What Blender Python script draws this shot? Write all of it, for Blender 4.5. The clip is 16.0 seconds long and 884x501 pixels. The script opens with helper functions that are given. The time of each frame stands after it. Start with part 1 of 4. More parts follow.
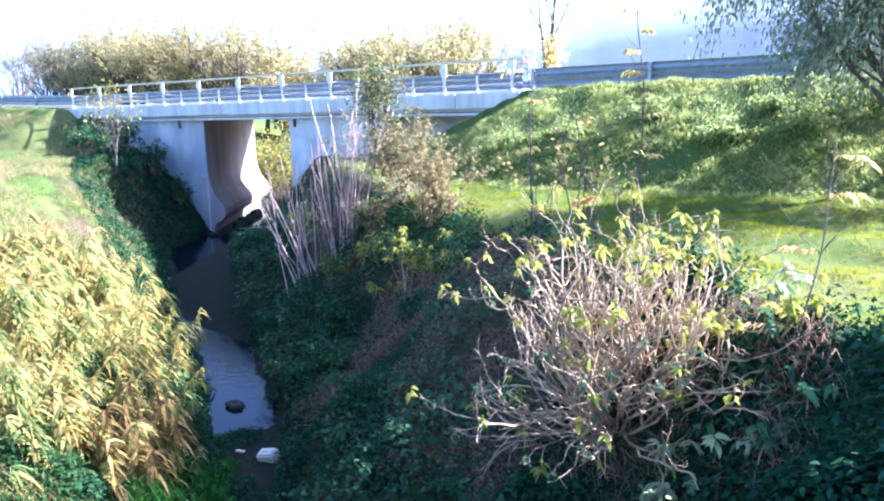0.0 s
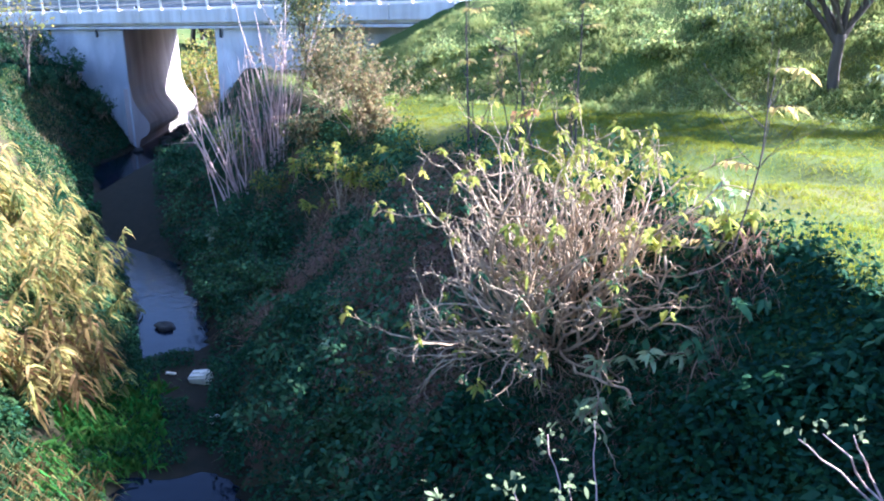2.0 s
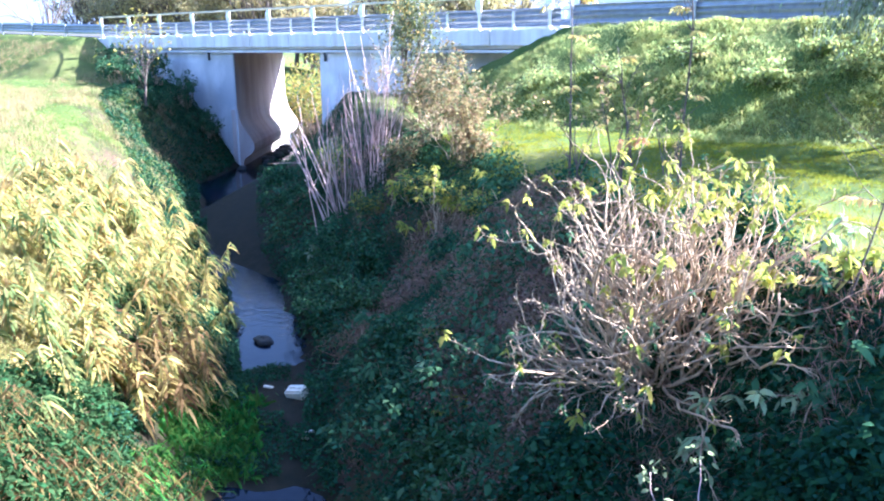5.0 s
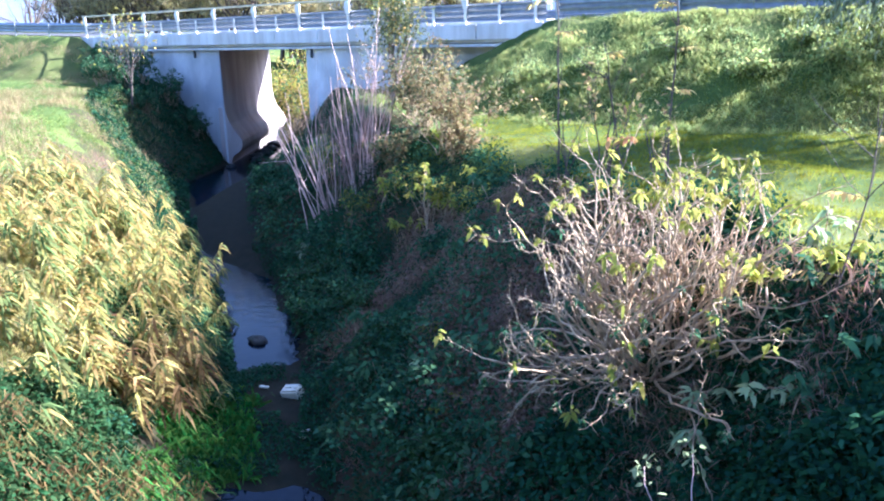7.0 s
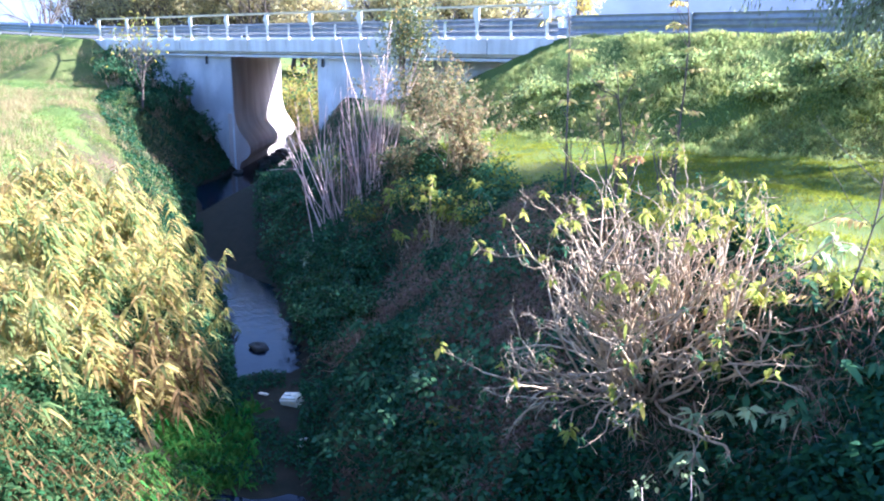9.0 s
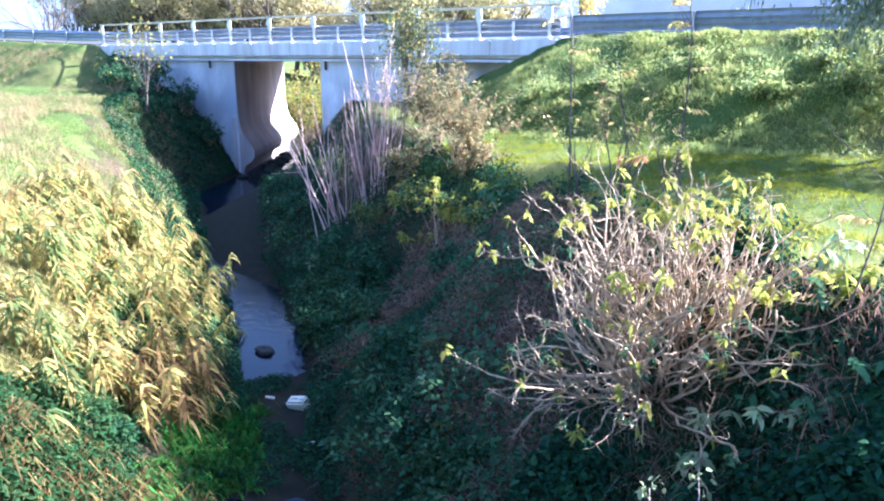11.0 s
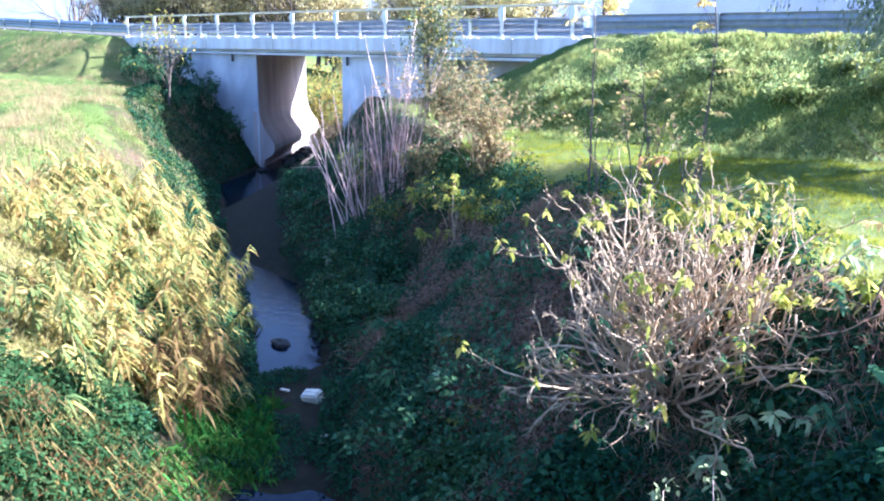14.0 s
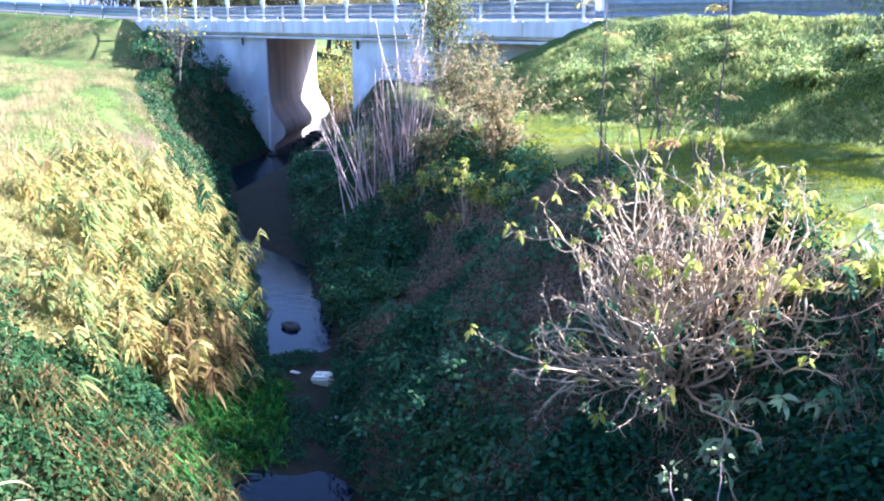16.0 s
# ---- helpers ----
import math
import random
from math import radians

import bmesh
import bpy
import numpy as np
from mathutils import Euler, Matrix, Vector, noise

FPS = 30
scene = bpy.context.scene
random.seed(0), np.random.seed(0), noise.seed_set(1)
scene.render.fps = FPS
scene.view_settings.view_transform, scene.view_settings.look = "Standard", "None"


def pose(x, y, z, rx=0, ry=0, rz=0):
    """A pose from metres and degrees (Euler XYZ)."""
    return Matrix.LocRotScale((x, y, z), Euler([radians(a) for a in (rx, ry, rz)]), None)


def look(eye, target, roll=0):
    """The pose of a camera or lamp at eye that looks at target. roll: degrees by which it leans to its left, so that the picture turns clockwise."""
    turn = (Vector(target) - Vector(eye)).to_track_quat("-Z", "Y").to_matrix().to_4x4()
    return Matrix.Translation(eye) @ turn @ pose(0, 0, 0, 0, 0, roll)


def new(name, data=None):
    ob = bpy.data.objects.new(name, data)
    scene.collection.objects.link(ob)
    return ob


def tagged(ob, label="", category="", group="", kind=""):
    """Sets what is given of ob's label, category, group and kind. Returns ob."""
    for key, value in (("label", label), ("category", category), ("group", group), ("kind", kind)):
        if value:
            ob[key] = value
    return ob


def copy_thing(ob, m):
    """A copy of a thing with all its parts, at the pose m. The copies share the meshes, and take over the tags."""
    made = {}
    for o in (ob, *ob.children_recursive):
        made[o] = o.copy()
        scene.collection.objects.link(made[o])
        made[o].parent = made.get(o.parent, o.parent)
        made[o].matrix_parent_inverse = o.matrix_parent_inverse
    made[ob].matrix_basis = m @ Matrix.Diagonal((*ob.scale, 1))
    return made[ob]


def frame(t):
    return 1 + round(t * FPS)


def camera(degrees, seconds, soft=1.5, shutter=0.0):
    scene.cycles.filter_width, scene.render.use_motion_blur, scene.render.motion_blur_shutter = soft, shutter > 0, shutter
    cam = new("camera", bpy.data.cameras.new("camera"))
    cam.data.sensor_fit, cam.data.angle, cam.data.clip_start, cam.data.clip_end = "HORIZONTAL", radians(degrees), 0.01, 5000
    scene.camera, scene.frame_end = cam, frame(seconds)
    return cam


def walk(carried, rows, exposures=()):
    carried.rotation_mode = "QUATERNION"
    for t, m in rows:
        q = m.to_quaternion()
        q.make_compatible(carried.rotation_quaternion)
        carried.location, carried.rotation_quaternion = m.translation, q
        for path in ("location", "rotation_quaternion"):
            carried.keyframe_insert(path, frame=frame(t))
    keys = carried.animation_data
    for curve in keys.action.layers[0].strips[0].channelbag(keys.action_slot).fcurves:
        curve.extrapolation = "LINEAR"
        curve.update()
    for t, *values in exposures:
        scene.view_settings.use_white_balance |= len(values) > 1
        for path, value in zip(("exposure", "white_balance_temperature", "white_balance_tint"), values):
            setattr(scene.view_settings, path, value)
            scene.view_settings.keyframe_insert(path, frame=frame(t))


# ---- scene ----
cam = camera(57.2, 16.0, soft=2.1)
PATH = [
    (0, (3.519, -6.149, 5.433), (2.300, -4.601, 5.088), -1.46),
    (0.2, (3.553, -6.146, 5.414), (2.437, -4.503, 5.181), 1.99),
    (0.5, (3.604, -6.142, 5.385), (2.684, -4.380, 5.164), 5.13),
    (0.8, (3.505, -6.220, 5.420), (2.537, -4.485, 5.186), 3.61),
    (1, (3.451, -6.270, 5.445), (2.348, -4.629, 5.143), -0.29),
    (1.2, (3.428, -6.197, 5.393), (2.275, -4.592, 5.086), -1.71),
    (1.5, (3.395, -6.086, 5.316), (2.266, -4.489, 4.897), -0.39),
    (1.7, (3.386, -6.028, 5.340), (2.238, -4.504, 4.741), -0.96),
    (2, (3.372, -5.941, 5.376), (2.305, -4.340, 4.829), -0.74),
    (2.2, (3.350, -6.014, 5.385), (2.249, -4.421, 4.887), 1.53),
    (2.5, (3.317, -6.124, 5.397), (2.073, -4.618, 4.970), 2.09),
    (2.8, (3.235, -6.102, 5.341), (1.888, -4.706, 4.857), -2.31),
    (3, (3.181, -6.088, 5.303), (1.800, -4.735, 4.787), -1.19),
    (3.2, (3.180, -6.064, 5.325), (1.791, -4.775, 4.685), -1.28),
    (3.5, (3.180, -6.028, 5.359), (1.834, -4.668, 4.774), 0.56),
    (3.8, (3.215, -6.025, 5.352), (1.858, -4.685, 4.749), -1.90),
    (4, (3.238, -6.023, 5.348), (1.928, -4.629, 4.762), -1.42),
    (4.2, (3.236, -6.022, 5.355), (1.951, -4.595, 4.797), -1.02),
    (4.5, (3.233, -6.020, 5.366), (1.975, -4.555, 4.846), -0.56),
    (4.7, (3.243, -6.004, 5.373), (1.990, -4.526, 4.879), -0.21),
    (6.8, (3.289, -6.075, 5.504), (2.055, -4.572, 5.034), -1.34),
    (7, (3.285, -6.078, 5.499), (2.057, -4.584, 4.991), -1.30),
    (7.5, (3.277, -6.077, 5.506), (2.026, -4.601, 5.001), -0.37),
    (8, (3.279, -6.080, 5.508), (2.039, -4.591, 5.015), -0.07),
    (8.5, (3.289, -6.072, 5.501), (2.029, -4.596, 5.017), 0.61),
    (9, (3.285, -6.089, 5.504), (2.044, -4.594, 5.026), 0.56),
    (11.5, (3.289, -6.076, 5.513), (2.034, -4.592, 5.039), -0.32),
    (12, (3.299, -6.079, 5.503), (2.042, -4.597, 5.031), -0.35),
    (12.5, (3.288, -6.075, 5.505), (2.036, -4.593, 5.019), -0.22),
    (13, (3.287, -6.090, 5.498), (2.031, -4.613, 5.008), -0.03),
    (13.5, (3.294, -6.063, 5.508), (2.031, -4.589, 5.025), 0.23),
    (14, (3.279, -6.090, 5.496), (1.998, -4.631, 5.016), 0.89),
    (14.5, (3.257, -6.106, 5.495), (1.994, -4.633, 5.010), 1.83),
    (15, (3.282, -6.099, 5.459), (2.003, -4.639, 4.976), 1.40),
    (15.5, (3.279, -6.101, 5.470), (1.996, -4.657, 4.953), 1.12),
    (16, (3.296, -6.092, 5.483), (2.003, -4.657, 4.966), 0.84),
]
EXPOSURES = [(t, s, 4830, 25) for t, s in ((0.0, 3.15), (0.5, 2.75), (1.0, 2.0), (1.5, 1.95), (2.0, 2.9), (2.5, 3.15), (3.0, 3.15), (4.0, 3.4), (4.5, 3.43), (7.0, 2.99), (9.0, 3.09), (16.0, 3.13))]
walk(cam, [(t, look(eye, target, roll)) for t, eye, target, roll in PATH], EXPOSURES)

# ---- sky and sun ----
SUN_WAY = Vector((0.56, 0.83, 0.0)).normalized()
SUN_UP = radians(32)
world = bpy.data.worlds.new("world")
scene.world = world
world.use_nodes = True
wt = world.node_tree
sky = wt.nodes.new("ShaderNodeTexSky")
sky.sky_type, sky.sun_disc = "NISHITA", False
sky.sun_elevation, sky.sun_rotation = SUN_UP, math.atan2(SUN_WAY.x, SUN_WAY.y)
sky.dust_density, sky.air_density, sky.ozone_density = 1.5, 1.0, 2.0
wt.nodes["Background"].inputs["Strength"].default_value = 0.06
wt.links.new(sky.outputs[0], wt.nodes["Background"].inputs["Color"])
sun = new("sun", bpy.data.lights.new("sun", "SUN"))
sun.data.energy, sun.data.angle, sun.data.color = 4.3, radians(0.6), (1.0, 0.9, 0.72)
sun_at = Vector((SUN_WAY.x * math.cos(SUN_UP), SUN_WAY.y * math.cos(SUN_UP), math.sin(SUN_UP)))
sun.matrix_world = look(sun_at * 60, (0, 0, 0))


# ---- materials ----
def material(name, base, rough=0.8, dark=None, scale=6.0, fine=60.0, bump=0.3, metal=0.0, through_light=0.0, island=0.0, streak=0.0, coat=None, detail=None):
    """A surface of two tones mixed by coarse and fine noise, with bump. through_light: share of light that passes a leaf. island: spread between pieces."""
    m = bpy.data.materials.new(name)
    m.use_nodes = True
    t = m.node_tree
    n, l = t.nodes, t.links
    shader = n["Principled BSDF"]
    geo = n.new("ShaderNodeNewGeometry")
    tex = n.new("ShaderNodeTexNoise")
    tex.inputs["Scale"].default_value, tex.inputs["Detail"].default_value = scale, 5
    tex2 = n.new("ShaderNodeTexNoise")
    tex2.inputs["Scale"].default_value, tex2.inputs["Detail"].default_value = fine, 3
    where = geo.outputs["Position"]
    if streak:
        mapping = n.new("ShaderNodeMapping")
        mapping.inputs["Scale"].default_value = (1, 1, streak)
        l.new(where, mapping.inputs["Vector"])
        where = mapping.outputs[0]
    l.new(where, tex.inputs["Vector"])
    l.new(geo.outputs["Position"], tex2.inputs["Vector"])
    mix = n.new("ShaderNodeMix")
    mix.data_type = "RGBA"
    dark = dark or tuple(0.55 * c for c in base)
    mix.inputs["A"].default_value, mix.inputs["B"].default_value = (*dark, 1), (*base, 1)
    ramp = n.new("ShaderNodeMapRange")
    ramp.inputs["From Min"].default_value, ramp.inputs["From Max"].default_value = 0.32, 0.68
    l.new(tex.outputs["Fac"], ramp.inputs["Value"])
    l.new(ramp.outputs[0], mix.inputs["Factor"])
    col = mix.outputs["Result"]
    if detail:
        third = n.new("ShaderNodeMix")
        third.data_type = "RGBA"
        third.inputs["B"].default_value = (*detail, 1)
        big = n.new("ShaderNodeTexNoise")
        big.inputs["Scale"].default_value, big.inputs["Detail"].default_value = scale * 0.27, 4
        l.new(geo.outputs["Position"], big.inputs["Vector"])
        cut = n.new("ShaderNodeMapRange")
        cut.inputs["From Min"].default_value, cut.inputs["From Max"].default_value = 0.48, 0.66
        l.new(big.outputs["Fac"], cut.inputs["Value"])
        l.new(cut.outputs[0], third.inputs["Factor"])
        l.new(col, third.inputs["A"])
        col = third.outputs["Result"]
    hsv = n.new("ShaderNodeHueSaturation")
    val = n.new("ShaderNodeMapRange")
    val.inputs["To Min"].default_value, val.inputs["To Max"].default_value = 0.8, 1.2
    l.new(tex2.outputs["Fac"], val.inputs["Value"])
    if island:
        hue = n.new("ShaderNodeMapRange")
        hue.inputs["To Min"].default_value, hue.inputs["To Max"].default_value = 0.5 - 0.04 * island, 0.5 + 0.03 * island
        l.new(geo.outputs["Random Per Island"], hue.inputs["Value"])
        l.new(hue.outputs[0], hsv.inputs["Hue"])
        val.inputs["To Min"].default_value, val.inputs["To Max"].default_value = 1 - 0.35 * island, 1 + 0.35 * island
        white = n.new("ShaderNodeTexWhiteNoise")
        white.noise_dimensions = "1D"
        l.new(geo.outputs["Random Per Island"], white.inputs["W"])
        l.new(white.outputs["Value"], val.inputs["Value"])
    l.new(val.outputs[0], hsv.inputs["Value"])
    l.new(col, hsv.inputs["Color"])
    l.new(hsv.outputs[0], shader.inputs["Base Color"])
    shader.inputs["Roughness"].default_value, shader.inputs["Metallic"].default_value = rough, metal
    if bump:
        b = n.new("ShaderNodeBump")
        b.inputs["Strength"].default_value, b.inputs["Distance"].default_value = bump, 0.02
        l.new(tex2.outputs["Fac"], b.inputs["Height"])
        l.new(b.outputs[0], shader.inputs["Normal"])
    if through_light:
        trans = n.new("ShaderNodeBsdfTranslucent")
        l.new(hsv.outputs[0], trans.inputs["Color"])
        both = n.new("ShaderNodeMixShader")
        both.inputs[0].default_value = through_light
        l.new(shader.outputs[0], both.inputs[1])
        l.new(trans.outputs[0], both.inputs[2])
        l.new(both.outputs[0], n["Material Output"].inputs["Surface"])
    return m


M = {}
M["concrete"] = material("concrete", (0.74, 0.74, 0.74), 0.85, (0.52, 0.52, 0.51), 1.6, 40, 0.3, streak=0.25, detail=(0.4, 0.41, 0.43))
M["fascia"] = material("fascia_concrete", (0.78, 0.77, 0.75), 0.8, (0.55, 0.52, 0.48), 2.2, 45, 0.25, streak=0.12)
M["abutment"] = material("stained_concrete", (0.5, 0.43, 0.39), 0.9, (0.34, 0.28, 0.25), 1.2, 30, 0.4, streak=0.3)
M["asphalt"] = material("asphalt", (0.06, 0.06, 0.062), 0.9, (0.045, 0.045, 0.045), 3, 120, 0.3)
M["steel"] = material("galvanised_steel", (0.4, 0.42, 0.44), 0.5, (0.3, 0.32, 0.34), 5, 60, 0.1, metal=0.6)
M["white_steel"] = material("white_painted_steel", (0.88, 0.86, 0.8), 0.5, (0.72, 0.68, 0.58), 6, 60, 0.1)
M["pale_rail"] = material("pale_yellow_steel", (0.72, 0.66, 0.42), 0.5, (0.55, 0.48, 0.3), 6, 60, 0.1)
# near-black for the drain pipes and the painted shade below the fascia
M["dark_pipe_and_shade"] = material("dark_pipe_and_shade", (0.07, 0.07, 0.07), 0.6, bump=0.1)
M["plastic"] = material("white_plastic", (0.8, 0.76, 0.6), 0.6, (0.62, 0.58, 0.44), 9, 80, 0.1)
M["rock"] = material("wet_stone", (0.045, 0.042, 0.038), 0.75, (0.02, 0.028, 0.024), 8, 60, 0.5)
M["mud"] = material("mud", (0.032, 0.028, 0.017), 0.9, (0.018, 0.02, 0.012), 5, 50, 0.5)
M["mud"].node_tree.nodes["Principled BSDF"].inputs["Specular IOR Level"].default_value = 0.12


def water_material():
    m = bpy.data.materials.new("stream_water")
    m.use_nodes = True
    n, l = m.node_tree.nodes, m.node_tree.links
    s = n["Principled BSDF"]
    s.inputs["Base Color"].default_value = (0.004, 0.008, 0.016, 1)
    s.inputs["Roughness"].default_value, s.inputs["IOR"].default_value = 0.1, 1.33
    s.inputs["Specular IOR Level"].default_value = 0.24
    geo, tex, b = n.new("ShaderNodeNewGeometry"), n.new("ShaderNodeTexNoise"), n.new("ShaderNodeBump")
    tex.inputs["Scale"].default_value, tex.inputs["Detail"].default_value = 5.0, 4
    b.inputs["Strength"].default_value, b.inputs["Distance"].default_value = 0.3, 0.02
    l.new(geo.outputs["Position"], tex.inputs["Vector"])
    l.new(tex.outputs["Fac"], b.inputs["Height"])
    l.new(b.outputs[0], s.inputs["Normal"])
    return m


M["water"] = water_material()


# ---- building blocks ----
def mesh_object(name, verts, faces, mat, parent=None, smooth=False):
    me = bpy.data.meshes.new(name)
    me.from_pydata([tuple(v) for v in verts] if not isinstance(verts, list) else verts, [], faces)
    if smooth:
        me.polygons.foreach_set("use_smooth", np.ones(len(me.polygons), bool))
    me.materials.append(mat)
    ob = new(name, me)
    ob.parent = parent
    return ob


def part(name, bm, mat, parent=None, label=""):
    me = bpy.data.meshes.new(name)
    bmesh.ops.recalc_face_normals(bm, faces=bm.faces)
    bm.to_mesh(me)
    bm.free()
    me.materials.append(mat)
    ob = new(name, me)
    ob.parent = parent
    return tagged(ob, label)


def box_bm(x0, x1, y0, y1, z0, z1, bevel=0.0, bm=None):
    bm = bm or bmesh.new()
    made = bmesh.ops.create_cube(bm, size=1)["verts"]
    for v in made:
        v.co = Vector(((x0 + x1) / 2 + v.co.x * (x1 - x0), (y0 + y1) / 2 + v.co.y * (y1 - y0), (z0 + z1) / 2 + v.co.z * (z1 - z0)))
    if bevel:
        edges = list({e for v in made for e in v.link_edges})
        bmesh.ops.bevel(bm, geom=edges, offset=bevel, segments=2, affect="EDGES")
    return bm


def prism_bm(outline, z0, z1, bevel=0.0):
    bm = bmesh.new()
    low = [bm.verts.new((x, y, z0)) for x, y in outline]
    high = [bm.verts.new((x, y, z1)) for x, y in outline]
    bm.faces.new(low), bm.faces.new(high)
    for a in range(len(outline)):
        b = (a + 1) % len(outline)
        bm.faces.new((low[a], low[b], high[b], high[a]))
    if bevel:
        bmesh.ops.bevel(bm, geom=bm.edges[:], offset=bevel, segments=2, affect="EDGES")
    return bm


def sweep_bm(profile, path):
    """A closed profile of (across, up) swept along points; across is level and to the right of the way."""
    bm, rings = bmesh.new(), []
    for n, p in enumerate(path):
        way = Vector(path[min(n + 1, len(path) - 1)]) - Vector(path[max(n - 1, 0)])
        side = Vector((way.y, -way.x, 0)).normalized()
        rings.append([bm.verts.new(Vector(p) + side * a + Vector((0, 0, b))) for a, b in profile])
    for r, s in zip(rings, rings[1:]):
        for a in range(len(profile)):
            b = (a + 1) % len(profile)
            bm.faces.new((r[a], r[b], s[b], s[a]))
    bm.faces.new(rings[0]), bm.faces.new(rings[-1])
    return bm


def thing(name, at=(0, 0, 0), label="", category="", group="", kind=""):
    ob = new(name)
    ob.location = at
    ob.empty_display_size = 0.2
    return tagged(ob, label, category, group, kind)


# ---- the lie of the land ----
rng = np.random.default_rng(7)
TABLE = rng.random((256, 256))


def bumps(x, y, size):
    u, v = np.asarray(x) / size, np.asarray(y) / size
    a, b = np.floor(u).astype(int), np.floor(v).astype(int)
    f, g = u - a, v - b
    f, g = f * f * (3 - 2 * f), g * g * (3 - 2 * g)
    t = lambda i, j: TABLE[i % 256, j % 256]
    return (t(a, b) * (1 - f) + t(a + 1, b) * f) * (1 - g) + (t(a, b + 1) * (1 - f) + t(a + 1, b + 1) * f) * g - 0.5


# the middle of the stream and half its width
STREAM = [(14, -17, 1.2), (4, -7.5, 1.0), (-1.2, -2.7, 0.95), (-3.2, -1.15, 0.85), (-4.4, -0.5, 0.65), (-5.9, 0.9, 0.6), (-8.3, 2.75, 0.78), (-11.1, 4.6, 0.75),
          (-14.3, 6.2, 0.82), (-19.2, 9.8, 1.0), (-24.4, 13.6, 1.3), (-26.2, 16.8, 1.7), (-33.4, 25.6, 1.8), (-60, 52, 2.0), (-140, 140, 3.0)]
ROAD_Y0, ROAD_Y1, END_LEFT, END_RIGHT, DECK = 16.4, 26.4, -39.4, -10.9, 5.89


def road_z(x):
    return DECK + 0.03 * np.maximum(0, -41 - np.asarray(x, float)).clip(0, 60)


def stream_offset(x, y):
    """The distance past the water's edge (below 0 in the water) and the side: above 0 on the right bank."""
    best, edge, side = np.full(np.shape(x), 1e9), np.zeros(np.shape(x)), np.zeros(np.shape(x))
    for (ax, ay, aw), (bx, by, bw) in zip(STREAM, STREAM[1:]):
        dx, dy = bx - ax, by - ay
        f = (((x - ax) * dx + (y - ay) * dy) / (dx * dx + dy * dy)).clip(0, 1)
        px, py = x - ax - f * dx, y - ay - f * dy
        d = np.hypot(px, py)
        near = d < best
        best = np.where(near, d, best)
        edge = np.where(near, aw + f * (bw - aw), edge)
        side = np.where(near, np.sign(px * dy - py * dx), side)
    return best - edge, side


def ground_z(x, y):
    x, y = np.asarray(x, float), np.asarray(y, float)
    e, side = stream_offset(x, y)
    e = e + 0.5 * bumps(x, y, 1.7) * (e > 0)
    right = side > 0
    wide = np.where(right, 4.3 - 0.9 * ((-x - 3) / 8).clip(0, 1), 4.4)
    shelf = np.where(right, 3.15 + 0.04 * (y - 3).clip(0, 12), 3.0 + 0.07 * (y - 4).clip(0, 9) + 0.03 * (e - 4).clip(0, 20))
    u = (e / wide).clip(0, 1)
    v = ((u - 0.45) / 0.55).clip(0, 1)
    steep = 0.8 * u + 0.2 * v * v * (3 - 2 * v)
    z = shelf * np.where(right, steep, np.sin(u * np.pi / 2) ** 1.2)
    z = np.where(e < 0, -0.4 * (1 - np.exp(e.clip(-9, 0) * 3)), z + 0.04 * (e > 0))
    # the mud bar between the two pools
    along, across = -0.75 * (x + 5.95) + 0.66 * (y - 0.85), 0.66 * (x + 5.95) + 0.75 * (y - 0.85)
    bar = np.exp(-((along / 2.0) ** 2 + (across / 1.3) ** 2) ** 2)
    z = np.maximum(z, 0.17 * bar - 0.05 + 0.08 * bumps(x, y, 0.35) * bar)
    # the rise on which the walker stands
    stand = 3.75 - 2.6 * np.maximum(0, (-0.66 * (x - 3.3) + 0.75 * (y + 6.1)) - 1.2)
    z = np.where(e > -9, np.maximum(z, np.where(stand > 3.7, 3.75, stand)), z)
    # the road's embankment, with cones at the bridge's ends
    xs = x + 0.83 * (y - 16.8).clip(0, 40)
    gap = np.minimum(xs - END_LEFT + 0.3, END_RIGHT + 0.1 - xs).clip(0, None)
    cone = np.where(END_RIGHT - xs < xs - END_LEFT, 0.4, 0.47)
    fall = np.maximum(ROAD_Y0 - 0.7 - y, y - ROAD_Y1 - 0.5).clip(0, None)
    top = road_z(x) + 0.05
    bank = top - np.sqrt((cone * gap) ** 2 + (0.52 * fall) ** 2)
    bank = bank - 0.75 * ((END_RIGHT + 1.2 - x) / 1.8).clip(0, 1) * (y < ROAD_Y0) * (x > END_RIGHT - 12)
    z = np.maximum(z, np.where(gap > 9, -9, bank))
    rough = (e > 0.2) * (1 - ((y > ROAD_Y0 - 0.3) & (y < ROAD_Y1 + 0.3) & (gap <= 0)))
    crest = ((y - 13.5) / 1.8).clip(0, 1) * (y < ROAD_Y1 + 9)
    return z + rough * (0.22 * (1 - 0.6 * crest) * bumps(x, y, 1.3) + 0.12 * bumps(x + 9, y, 0.5) + 0.3 * (1 - 0.8 * crest) * bumps(x, y + 5, 6.0))


def lines(low, near0, near1, high, step):
    grown, s, v = [], step, near1
    while v < high:
        grown.append(v)
        s *= 1.25
        v += s
    back, s, v = [], step, near0 - step
    while v > low:
        back.append(v)
        s *= 1.25
        v -= s
    return np.array(back[::-1] + list(np.arange(near0, near1, step)) + grown)


